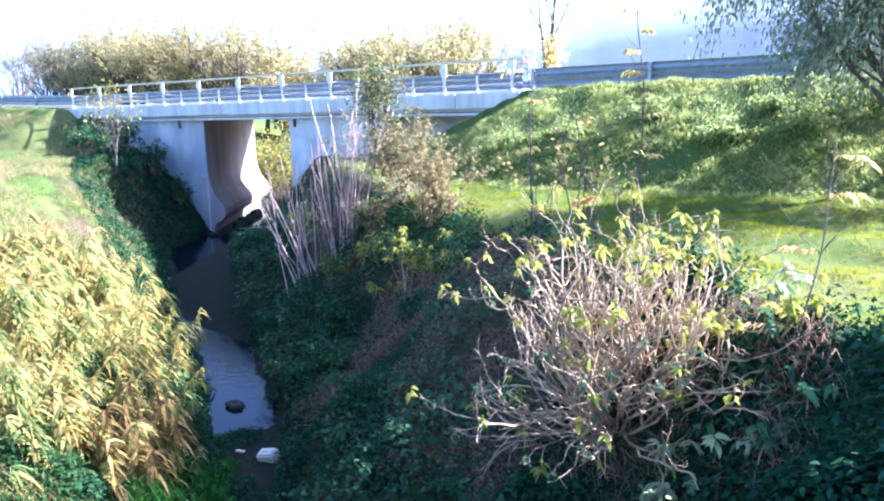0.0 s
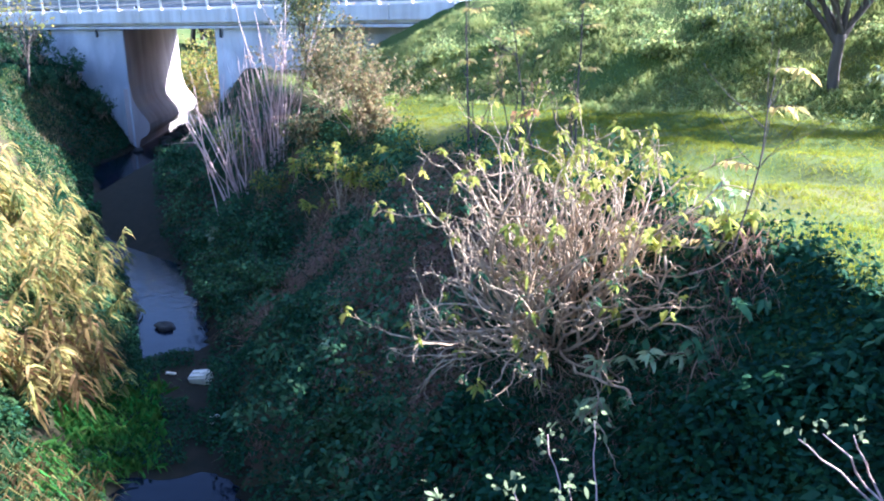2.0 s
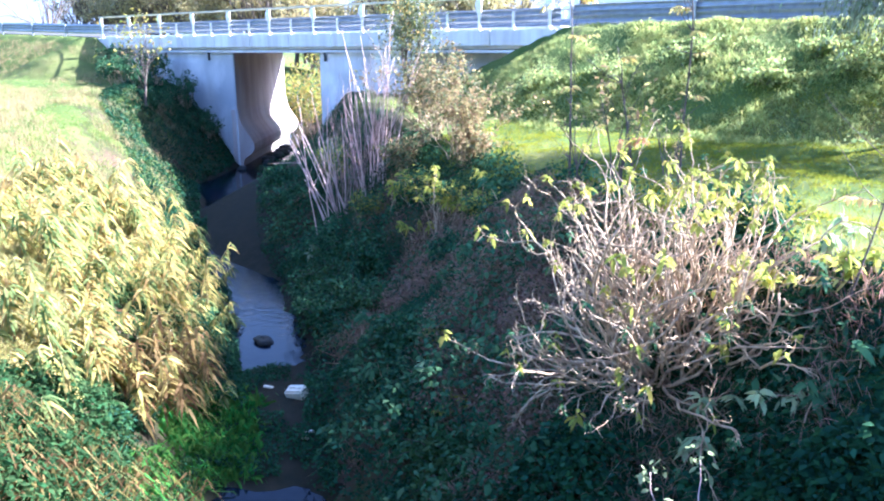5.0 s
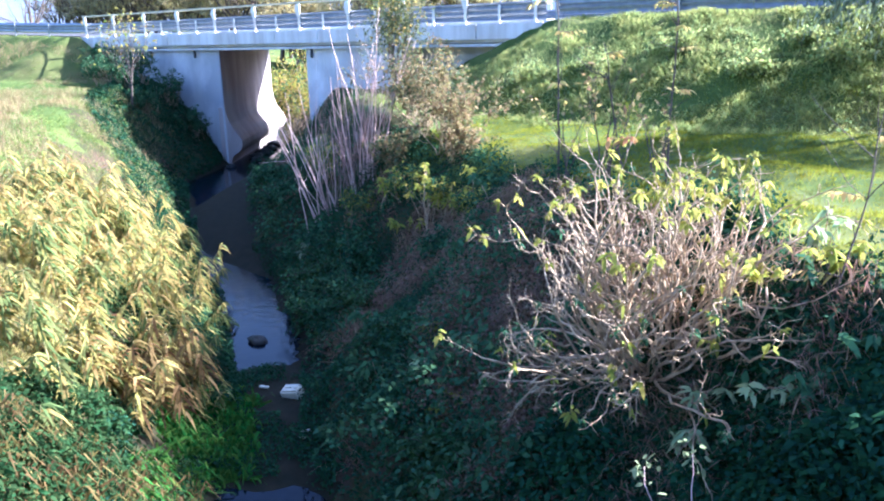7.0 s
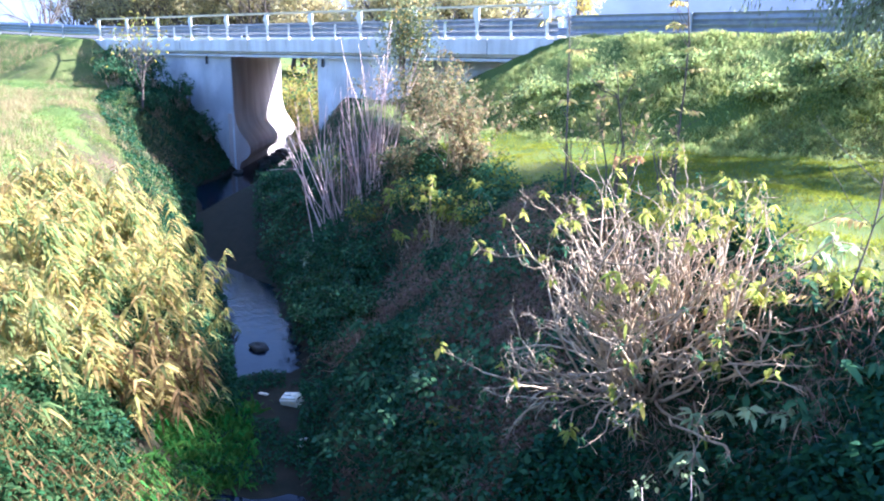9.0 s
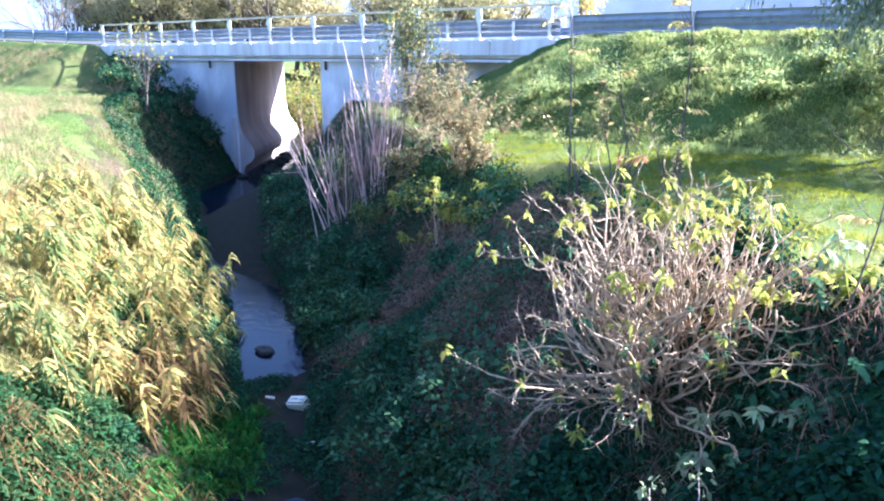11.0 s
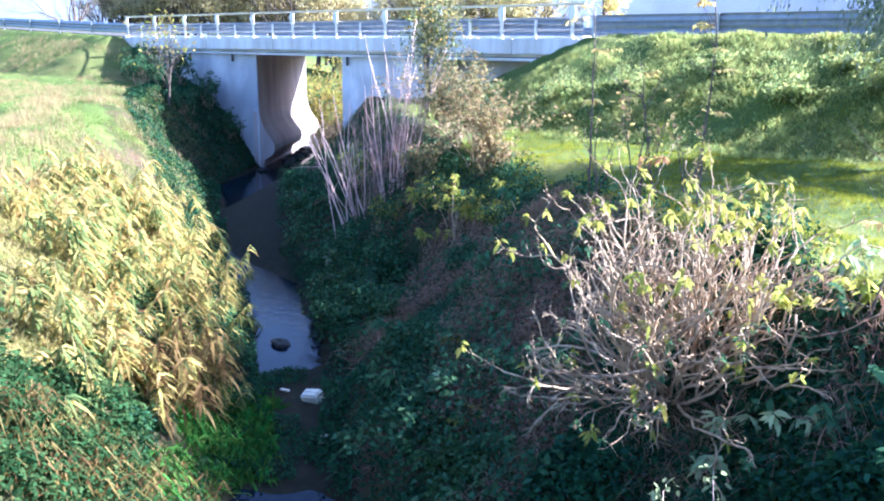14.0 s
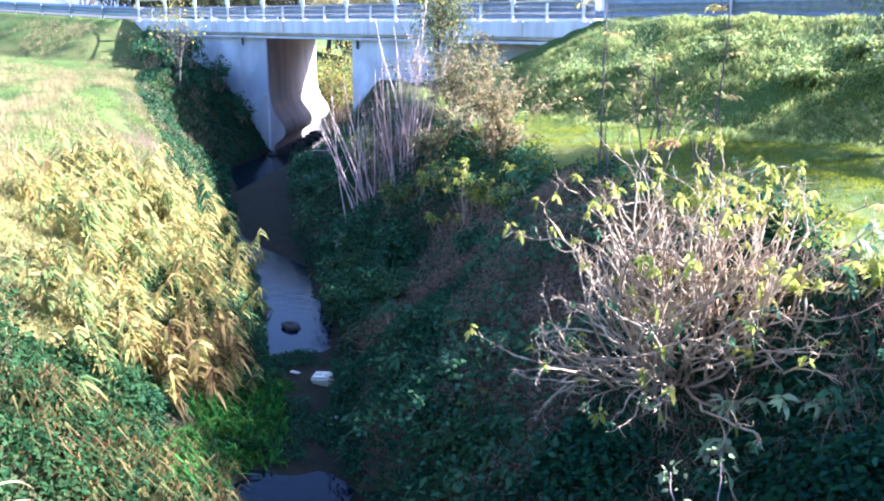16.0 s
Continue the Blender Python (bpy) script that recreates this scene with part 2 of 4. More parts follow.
M["ground"] = material("grassy_soil", (0.1, 0.14, 0.035), 0.95, (0.065, 0.1, 0.025), 1.2, 30, 0.6, detail=(0.15, 0.15, 0.05))
M["bank_soil"] = material("bank_soil", (0.075, 0.075, 0.03), 0.95, (0.045, 0.05, 0.022), 2.5, 35, 0.7, detail=(0.09, 0.06, 0.04))
for soil in (M["ground"], M["bank_soil"]):
    soil.node_tree.nodes["Principled BSDF"].inputs["Specular IOR Level"].default_value = 0.08
gx, gy = lines(-1500, -44, 9, 1500, 0.24), lines(-1500, -10, 30, 1500, 0.24)
XX, YY = np.meshgrid(gx, gy)
ZZ = ground_z(XX, YY)
w = len(gx)
quads = [(j * w + i, j * w + i + 1, (j + 1) * w + i + 1, (j + 1) * w + i) for j in range(len(gy) - 1) for i in range(w - 1)]
ground = mesh_object("ground", np.stack([XX, YY, ZZ], -1).reshape(-1, 3).tolist(), quads, M["ground"], smooth=True)
# bare mud along the water and dark soil under the undergrowth of the banks
ground.data.materials.append(M["mud"])
ground.data.materials.append(M["bank_soil"])
cx, cy = (XX[:-1, :-1] + XX[1:, 1:]).ravel() / 2, (YY[:-1, :-1] + YY[1:, 1:]).ravel() / 2
ce, cs = stream_offset(cx, cy)
ce = ce + 9.0 * (cy > 27)
kind_of = np.where(ce < 0.3 + 0.5 * bumps(cx, cy, 0.8), 1, np.where(ce < 3.4 + 1.2 * bumps(cx, cy, 1.1), 2, 0)).astype(np.int32)
kind_of[(cy < -3.2) & (-0.66 * (cx - 3.3) + 0.75 * (cy + 6.1) < 2.0)] = 0
ground.data.polygons.foreach_set("material_index", kind_of)
tagged(ground, "grassy earth banks and meadow around the stream", "ground", kind="structure")

# water in the bed, as a strip that follows the stream
vs, fs = [], []
for n, (x, y, hw) in enumerate(STREAM):
    a, b = STREAM[max(n - 1, 0)], STREAM[min(n + 1, len(STREAM) - 1)]
    side = Vector((b[1] - a[1], a[0] - b[0])).normalized() * (hw + 0.6)
    vs += [(x + side.x, y + side.y, 0.0), (x - side.x, y - side.y, 0.0)]
    if n:
        fs.append((2 * n - 2, 2 * n - 1, 2 * n + 1, 2 * n))
water = mesh_object("water", vs, fs, M["water"])
tagged(water, "dark shallow stream water with blue sky reflection", "water", kind="structure")

# road on and beside the bridge
way = [(x, 21.4, float(road_z(x)) + 0.09) for x in (-400, -300, -200, -150, -101, -80, -60, -50, -41, -39.4, -10.9, 0, 40, 100, 400)]
road = part("road", sweep_bm([(-4.1, -0.06), (4.1, -0.06), (4.1, 0), (-4.1, 0)], way), M["asphalt"])
tagged(road, "grey asphalt road across the bridge", "road", kind="structure")


# ---- the bridge ----
def skewed(x, y):
    """Along the stream's slant under the bridge."""
    return (x - (y - 16.8) * 0.83, y)


bridge = thing("road_bridge", (-25, 16.8, 0), "low concrete road bridge over the stream, stained walls", "bridge")
bridge_zero = Matrix.Translation((25, -16.8, 0))


def bridge_part(name, bm, mat, label=""):
    bm.transform(bridge_zero)
    return part(name, bm, mat, bridge, label)


bridge_part("deck", box_bm(END_LEFT, END_RIGHT, 16.62, 26.2, 5.3, 5.87, 0.02), M["concrete"])
PANELS = 11
step = (END_RIGHT - END_LEFT) / PANELS
for n in range(PANELS):
    for y0, y1 in ((16.38, 16.62), (26.2, 26.42)):
        jut = random.uniform(0, 0.012)
        a = END_LEFT + n * step
        bridge_part("fascia_panel", box_bm(a + 0.008, a + step - 0.008, y0 - jut, y1, 5.4, 5.9 + random.uniform(-0.006, 0.006), 0.015), M["fascia"], "pale stained concrete edge panel")
bridge_part("kerb", box_bm(END_LEFT, END_RIGHT, 16.64, 17.2, 5.872, 6.0, 0.02), M["fascia"], "pale concrete kerb")
bridge_part("kerb", box_bm(END_LEFT, END_RIGHT, 25.6, 26.18, 5.872, 6.0, 0.02), M["fascia"], "pale concrete kerb")
# dark strip set back to paint the shadow line below the edge panels
bridge_part("shade_strip", box_bm(END_LEFT, END_RIGHT, 16.7, 16.9, 5.27, 5.397, 0.01), M["dark_pipe_and_shade"], "dark strip painted as the shaded gap under the edge")
bridge_part("ledge", box_bm(END_LEFT, END_RIGHT, 16.5, 16.9, 5.17, 5.265, 0.01), M["concrete"])
bridge_part("end_block", box_bm(END_RIGHT + 0.01, END_RIGHT + 1.0, 16.4, 17.0, 5.2, 5.93, 0.03), M["fascia"], "sunlit pale concrete end block")
bridge_part("end_block", box_bm(END_LEFT - 1.0, END_LEFT - 0.01, 16.4, 17.0, 5.2, 5.93, 0.03), M["fascia"], "pale concrete end block")
bridge_part("abutment", prism_bm([(-28.26, 16.82), skewed(-28.26, 25.6), (-49, 25.6), (-39.6, 16.82)], -0.5, 5.165, 0.02), M["abutment"], "brown stained concrete abutment")
bridge_part("wing_wall", box_bm(-39.6, -28.252, 16.76, 16.815, -0.5, 5.165, 0.01), M["concrete"], "whitewashed concrete wing wall")
# the wall's foot swells out in a smooth curve and is washed out below
toe = [(-0.3, 2.6), (0.004, 2.6), (0.05, 2.2), (0.17, 1.85), (0.36, 1.55), (0.55, 1.3), (0.66, 1.05), (0.66, 0.8), (0.55, 0.6), (0.36, 0.46), (0.2, 0.36), (0.12, 0.1), (0.1, -0.5), (-0.3, -0.5)]
bridge_part("curved_toe", sweep_bm(toe, [(-28.26, 16.83, 0), (*skewed(-28.26, 19.0), 0), (*skewed(-28.26, 22.0), 0), (*skewed(-28.26, 25.75), 0)]), M["abutment"], "swelling stained concrete foot")
bridge_part("abutment", prism_bm([(-22.4, 16.82), (-17.2, 16.82), (-17.2, 17.9), skewed(-17.2, 25.6), skewed(-22.4, 25.6)], -0.5, 5.165, 0.02), M["abutment"], "brown stained concrete abutment")
bridge_part("recessed_wall", box_bm(-17.19, -10.6, 17.9, 18.4, -0.5, 5.165, 0.02), M["concrete"], "grey concrete wall set back under the deck")
bridge_part("wing_wall", box_bm(-22.4, -17.2, 16.76, 16.815, -0.5, 5.165, 0.01), M["concrete"], "whitewashed concrete wing wall")
for x in (-33.6, -30.0, -22.0, -15.2):
    bm = bmesh.new()
    bmesh.ops.create_cone(bm, cap_ends=True, segments=10, radius1=0.05, radius2=0.05, depth=0.45, matrix=Matrix.Translation((x, 16.68, 5.05)))
    bridge_part("drain_pipe", bm, M["dark_pipe_and_shade"], "dark drain pipe")


def barrier(y, outward, name_label):
    """Steel barrier on the bridge's edge: posts, a triple-wave beam on the road side, and a hand rail."""
    base = thing("bridge_barrier", (-25, y, DECK), name_label, "barrier", "bridge barriers")
    zero = Matrix.Translation((25, -y, -DECK))

    def own(name, bm, mat, label=""):
        bm.transform(zero)
        return part(name, bm, mat, base, label)

    xs = [-11.24 - 2.8 * n for n in range(11)]
    for n, x in enumerate(xs):
        bm = box_bm(x - 0.05, x + 0.05, y - 0.035, y + 0.035, DECK, DECK + 0.66, 0.008)
        own("post", bm, M["white_steel"], "pale steel post")
        bm = bmesh.new()
        arm = [(0.0, 0.5, 0.06), (0.02 * outward, 0.66, 0.11), (0.05 * outward, 0.84, 0.14), (0.03 * outward, 0.98, 0.11), (-0.03 * outward, 1.07, 0.07)]
        rings = [[bm.verts.new((x + s * wd, y + o + q, DECK + h)) for s, q in ((-1, -0.02), (1, -0.02), (1, 0.02), (-1, 0.02))] for o, h, wd in arm]
        for r, s in zip(rings, rings[1:]):
            for a in range(4):
                bm.faces.new((r[a], r[(a + 1) % 4], s[(a + 1) % 4], s[a]))
        bm.faces.new(rings[0]), bm.faces.new(rings[-1])
        own("bracket", bm, M["white_steel"], "white curved rail bracket")
        own("base_plate", box_bm(x - 0.11, x + 0.11, y - 0.1, y + 0.1, DECK, DECK + 0.025, 0.004), M["white_steel"])
        if n:
            xm = x + 1.4
            own("short_post", box_bm(xm - 0.045, xm + 0.045, y - 0.03, y + 0.03, DECK, DECK + 0.6, 0.008), M["white_steel"], "pale steel post")
    inner = y - outward * 0.1
    wave = [(0.035 * math.sin(k / 12 * 6 * math.pi) * -1, 0.2 + 0.48 * k / 12) for k in range(13)]
    profile = [(a + 0.004, b) for a, b in wave] + [(a - 0.004, b) for a, b in wave[::-1]]
    own("beam", sweep_bm(profile, [(END_LEFT, inner, DECK), (END_RIGHT, inner, DECK)]), M["steel"], "grey corrugated steel beam")
    ring = [(0.04 * math.cos(k * math.pi / 5), 0.04 * math.sin(k * math.pi / 5)) for k in range(10)]
    own("hand_rail", sweep_bm(ring, [(xs[-1] - 0.25, y, DECK + 1.07), (xs[0] + 0.45, y, DECK + 1.07)]), M["pale_rail"], "pale yellowish tubular hand rail")
    return base


barrier(16.52, -1, "white-posted steel bridge barrier with yellowish hand rail")
barrier(26.3, 1, "white-posted steel bridge barrier with yellowish hand rail")


def guard_rail(x0, x1, y):
    base = thing("guard_rail", (x0, y, float(road_z(x0))), "grey steel guard rail along the road verge", "guard rail", "road guard rails")
    zero = Matrix.Translation((-x0, -y, -float(road_z(x0))))
    wave = [(0.04 * math.cos(k / 14 * 6 * math.pi), 0.24 + 0.5 * k / 14) for k in range(15)]
    profile = [(a + 0.004, b) for a, b in wave] + [(a - 0.004, b) for a, b in wave[::-1]]
    n = max(2, int(abs(x1 - x0) / 4))
    pts = [(x0 + (x1 - x0) * k / n, y + 0.09, float(road_z(x0 + (x1 - x0) * k / n))) for k in range(n + 1)]
    bm = sweep_bm(profile, pts)
    bm.transform(zero)
    part("beam", bm, M["steel"], base, "grey corrugated steel beam")
    for x, _, z in pts:
        bm = box_bm(x - 0.05, x + 0.05, y - 0.03, y + 0.03, z - 0.3, z + 0.74, 0.008)
        bm.transform(zero)
        part("post", bm, M["steel"], base)


guard_rail(-10.6, 109.4, 16.75)
guard_rail(-39.7, -151.7, 16.75)
guard_rail(-10.6, 109.4, 25.95)
guard_rail(-39.7, -151.7, 25.95)


# ---- plants: building blocks ----
UP = np.array([0.0, 0.0, 1.0])


def fast_mesh(name, verts, sizes, index, mat, parent=None, label="", smooth=True):
    """A mesh from arrays: places, the number of corners of each face, and the corners in one row."""
    me = bpy.data.meshes.new(name)
    me.vertices.add(len(verts))
    me.vertices.foreach_set("co", np.ascontiguousarray(verts, np.float32).ravel())
    me.loops.add(len(index))
    me.loops.foreach_set("vertex_index", np.ascontiguousarray(index, np.int32))
    me.polygons.add(len(sizes))
    starts = np.concatenate([[0], np.cumsum(sizes)[:-1]]).astype(np.int32)
    me.polygons.foreach_set("loop_start", starts)
    me.polygons.foreach_set("loop_total", np.ascontiguousarray(sizes, np.int32))
    me.polygons.foreach_set("use_smooth", np.full(len(sizes), smooth))
    me.materials.append(mat)
    me.update(calc_edges=True)
    ob = new(name, me)
    ob.parent = parent
    return tagged(ob, label)


def unit(v):
    return v / np.maximum(np.linalg.norm(v, axis=-1, keepdims=True), 1e-9)


SHAPES = {  # stations along a blade: share of length, share of half width
    "lance": [(0, 0.25), (0.3, 1.0), (0.68, 0.75), (1, 0)],
    "oval": [(0, 0.2), (0.35, 1.0), (0.75, 0.8), (1, 0)],
    "kite": [(0, 0.35), (0.45, 1.0), (1, 0)],
    "blade": [(0, 1.0), (0.55, 0.75), (1, 0)],
    "rhomb": [(0, 0), (0.42, 1.0), (1, 0)],
    "spike": [(0, 1.0), (1, 0)],
}


def leaf_arrays(P, D, L, W, droop=0.3, shape="lance", seed=1):
    """Many leaves at once: feet P, ways D, lengths L, widths W."""
    r = np.random.default_rng(seed)
    P, D = np.asarray(P, float), unit(np.asarray(D, float))
    n = len(P)
    L, W, droop = (np.broadcast_to(np.asarray(a, float), (n,))[:, None] for a in (L, W, droop))
    side = unit(np.cross(D, UP + 0.7 * r.normal(size=(n, 3))))
    st = SHAPES[shape]
    rows = []
    for s, wd in st:
        mid = P + D * L * s - UP * (droop * L * s * s)
        if wd > 0:
            rows += [mid - side * W * wd / 2, mid + side * W * wd / 2]
        else:
            rows += [mid]
    k = len(rows)
    verts = np.stack(rows, 1).reshape(-1, 3)
    q, sizes, at = [], [], 0
    for a in range(len(st) - 1):
        here, there = (2 if st[b][1] > 0 else 1 for b in (a, a + 1))
        q += list(range(at, at + here)) + list(range(at + here + there - 1, at + here - 1, -1))
        sizes.append(here + there)
        at += here
    index = (np.arange(n)[:, None] * k + np.array(q)[None]).ravel()
    return verts, np.tile(sizes, n), index


def leaves(name, P, D, L, W, mat, parent=None, droop=0.3, shape="lance", seed=1, label=""):
    return fast_mesh(name, *leaf_arrays(P, D, L, W, droop, shape, seed=seed), mat, parent, label, smooth=False)


def tubes(name, paths, mat, parent=None, sides=5, label=""):
    """Tapered round stems along lists of points: paths of (points, radii)."""
    V, S, I, base = [], [], [], 0
    turn = np.arange(sides) * 2 * np.pi / sides
    for pts, rad in paths:
        pts = np.asarray(pts, float)
        way = unit(np.gradient(pts, axis=0))
        a = unit(np.cross(way, np.where(np.abs(way[:, 2:3]) > 0.9, [[1.0, 0, 0]], [[0, 0, 1.0]])))
        b = np.cross(way, a)
        ring = pts[:, None] + np.asarray(rad)[:, None, None] * (np.cos(turn)[None, :, None] * a[:, None] + np.sin(turn)[None, :, None] * b[:, None])
        V.append(ring.reshape(-1, 3))
        m = len(pts)
        i, j = np.meshgrid(np.arange(m - 1), np.arange(sides), indexing="ij")
        f = np.stack([i * sides + j, i * sides + (j + 1) % sides, (i + 1) * sides + (j + 1) % sides, (i + 1) * sides + j], -1).reshape(-1, 4) + base
        I.append(f.ravel())
        S.append(np.full(len(f), 4))
        I.append(np.arange(sides) + base + (m - 1) * sides)
        S.append([sides])
        base += m * sides
    return fast_mesh(name, np.concatenate(V), np.concatenate(S), np.concatenate(I), mat, parent, label)


def limb(r, p, d, length, r0, r1, bend=0.25, lift=0.0, n=6):
    """A wandering stem: points and radii. lift: how far it turns up (or, below 0, hangs)."""
    pts, d, step = [np.array(p, float)], unit(np.array(d, float)), length / n
    for _ in range(n):
        d = unit(d + bend * r.normal(size=3) * 0.5 + lift * UP / n)
        pts.append(pts[-1] + d * step)
    return np.array(pts), np.linspace(r0, r1, n + 1)


def grow(r, p, d, length, radius, levels, kids=4, angle=0.7, ratio=0.62, bend=0.25, lift=0.3, paths=None, tips=None, n=6, stout=0.7):
    """A branching stem; gathers its paths, and spots with their ways for leaves."""
    pts, rad = limb(r, p, d, length, radius, radius * ((0.45 if levels else 0.25) if stout < 0.75 else (0.6 if levels else 0.5)), bend, lift, n)
    paths.append((pts, rad))
    if levels == 0:
        tips += [(pts[k], unit(pts[k] - pts[k - 1])) for k in range(max(1, n // 2), n + 1)]
        return
    for k in range(kids):
        s = r.uniform(0.3, 1.0) if k else 1.0
        i = min(n, max(1, int(round(s * n))))
        way = unit(pts[i] - pts[i - 1])
        out = unit(np.cross(way, r.normal(size=3)))
        turn = angle * r.uniform(0.6, 1.25) * (0.5 if k == 0 else 1)
        grow(r, pts[i], way * math.cos(turn) + out * math.sin(turn), length * ratio * r.uniform(0.75, 1.2), rad[i] * stout, levels - 1, kids, angle, ratio, bend, lift, paths, tips, max(3, n - 1), stout)


def foot(x, y, sink=0.0):
    return float(ground_z(x, y)) - sink


def rooted(name, x, y, label, category, group=""):
    return thing(name, (x, y, foot(x, y)), label, category, group)


# ---- leaf and bark materials ----
def leaf_material(name, base, dark, light=0.45, rough=0.75, island=1.0):
    m = material(name, base, rough, dark, 3.0, 40, 0.0, through_light=light, island=island)
    m.node_tree.nodes["Principled BSDF"].inputs["Specular IOR Level"].default_value = 0.06
    return m


M["grass"] = leaf_material("meadow_grass", (0.26, 0.27, 0.022), (0.16, 0.2, 0.02), 0.6)
M["long_grass"] = leaf_material("long_grass", (0.42, 0.45, 0.14), (0.24, 0.31, 0.1), 0.55)
M["dry_grass"] = leaf_material("dry_grass", (0.42, 0.34, 0.17), (0.28, 0.22, 0.1), 0.4)
M["pale_grass"] = leaf_material("pale_grass", (0.5, 0.44, 0.17), (0.33, 0.31, 0.1), 0.5)
M["field"] = leaf_material("field_grass", (0.24, 0.3, 0.08), (0.14, 0.21, 0.055), 0.45)
M["herb"] = leaf_material("green_herb", (0.085, 0.18, 0.075), (0.045, 0.11, 0.05), 0.38)
M["ivy"] = leaf_material("dark_bramble_leaf", (0.033, 0.095, 0.042), (0.017, 0.052, 0.027), 0.25, 0.85)
M["bramble"] = leaf_material("dead_bramble", (0.36, 0.25, 0.16), (0.22, 0.14, 0.09), 0.35)
M["reed_gold"] = leaf_material("golden_reed_leaf", (0.55, 0.45, 0.14), (0.34, 0.3, 0.08), 0.52)
M["reed_green"] = leaf_material("green_reed_leaf", (0.2, 0.25, 0.08), (0.11, 0.16, 0.05), 0.48)
M["reed_brown"] = leaf_material("dry_reed_leaf", (0.25, 0.18, 0.06), (0.15, 0.11, 0.04), 0.45)
M["tan_sedge"] = leaf_material("tan_sedge", (0.24, 0.18, 0.06), (0.13, 0.105, 0.04), 0.45)
M["nettle"] = leaf_material("nettle_leaf", (0.048, 0.105, 0.034), (0.026, 0.062, 0.021), 0.4)
M["slope_herb"] = leaf_material("slope_herb", (0.3, 0.36, 0.14), (0.18, 0.26, 0.1), 0.55)
M["sedge"] = leaf_material("bright_sedge", (0.085, 0.24, 0.038), (0.045, 0.15, 0.026), 0.48)
M["lime"] = leaf_material("yellow_green_leaf", (0.42, 0.4, 0.08), (0.26, 0.29, 0.05), 0.55)
M["yellow"] = leaf_material("yellow_leaf", (0.74, 0.62, 0.22), (0.56, 0.46, 0.14), 0.55)
M["olive"] = leaf_material("grey_green_leaf", (0.31, 0.36, 0.23), (0.2, 0.25, 0.16), 0.6)
M["tan"] = leaf_material("tan_leaf", (0.36, 0.28, 0.13), (0.22, 0.18, 0.08), 0.4)
M["dull"] = leaf_material("dull_green_leaf", (0.15, 0.18, 0.09), (0.09, 0.115, 0.055), 0.4)
# crowns beyond the road: haze is mixed into these paler leaf colours
M["hazed_yellow"] = leaf_material("haze_paled_yellow_crown", (0.5, 0.42, 0.19), (0.4, 0.35, 0.16), 0.58, 0.9, 0.4)
M["hazed_olive"] = leaf_material("haze_paled_olive_crown", (0.4, 0.38, 0.23), (0.31, 0.31, 0.2), 0.55, 0.9, 0.4)
M["autumn"] = leaf_material("autumn_leaf", (0.5, 0.38, 0.1), (0.32, 0.27, 0.08), 0.5)
M["pale_leaf"] = leaf_material("pale_seed_head", (0.42, 0.5, 0.26), (0.3, 0.38, 0.18), 0.4)
M["red_leaf"] = leaf_material("reddish_leaf", (0.46, 0.24, 0.12), (0.32, 0.16, 0.08), 0.45)
M["plume"] = leaf_material("white_plume", (0.78, 0.74, 0.64), (0.66, 0.6, 0.5), 0.4)
M["twig"] = material("grey_brown_twig", (0.6, 0.44, 0.25), 0.65, (0.24, 0.155, 0.09), 12, 90, 0.3)
M["pale_stem"] = material("pale_pinkish_stem", (0.7, 0.52, 0.45), 0.6, (0.4, 0.27, 0.23), 10, 90, 0.2)
M["red_twig"] = material("reddish_twig", (0.4, 0.27, 0.24), 0.8, (0.26, 0.17, 0.15), 12, 90, 0.2)
M["dark_stem"] = material("dark_stem", (0.12, 0.09, 0.07), 0.85, (0.07, 0.055, 0.045), 12, 90, 0.3)
M["bark"] = material("brown_bark", (0.13, 0.1, 0.075), 0.9, (0.07, 0.055, 0.045), 9, 60, 0.6, streak=0.2)
M["cane"] = material("reed_cane", (0.42, 0.36, 0.16), 0.6, (0.3, 0.26, 0.11), 8, 60, 0.1)


# ---- things ----
def leaf_cluster(r, p, way, parent, mat, size=0.1, count=7, name="leafy_tip"):
    """A hanging tuft of leaflets at a twig's end."""
    P = np.repeat(p[None], count, 0) + r.normal(size=(count, 3)) * 0.015
    D = way * 0.3 + r.normal(size=P.shape) * [0.8, 0.8, 0.5]
    L = r.uniform(0.7, 1.25, count) * size
    return leaves(name, P, D, L, L * 0.42, mat, parent, 0.75, "oval", int(r.integers(1e6)))


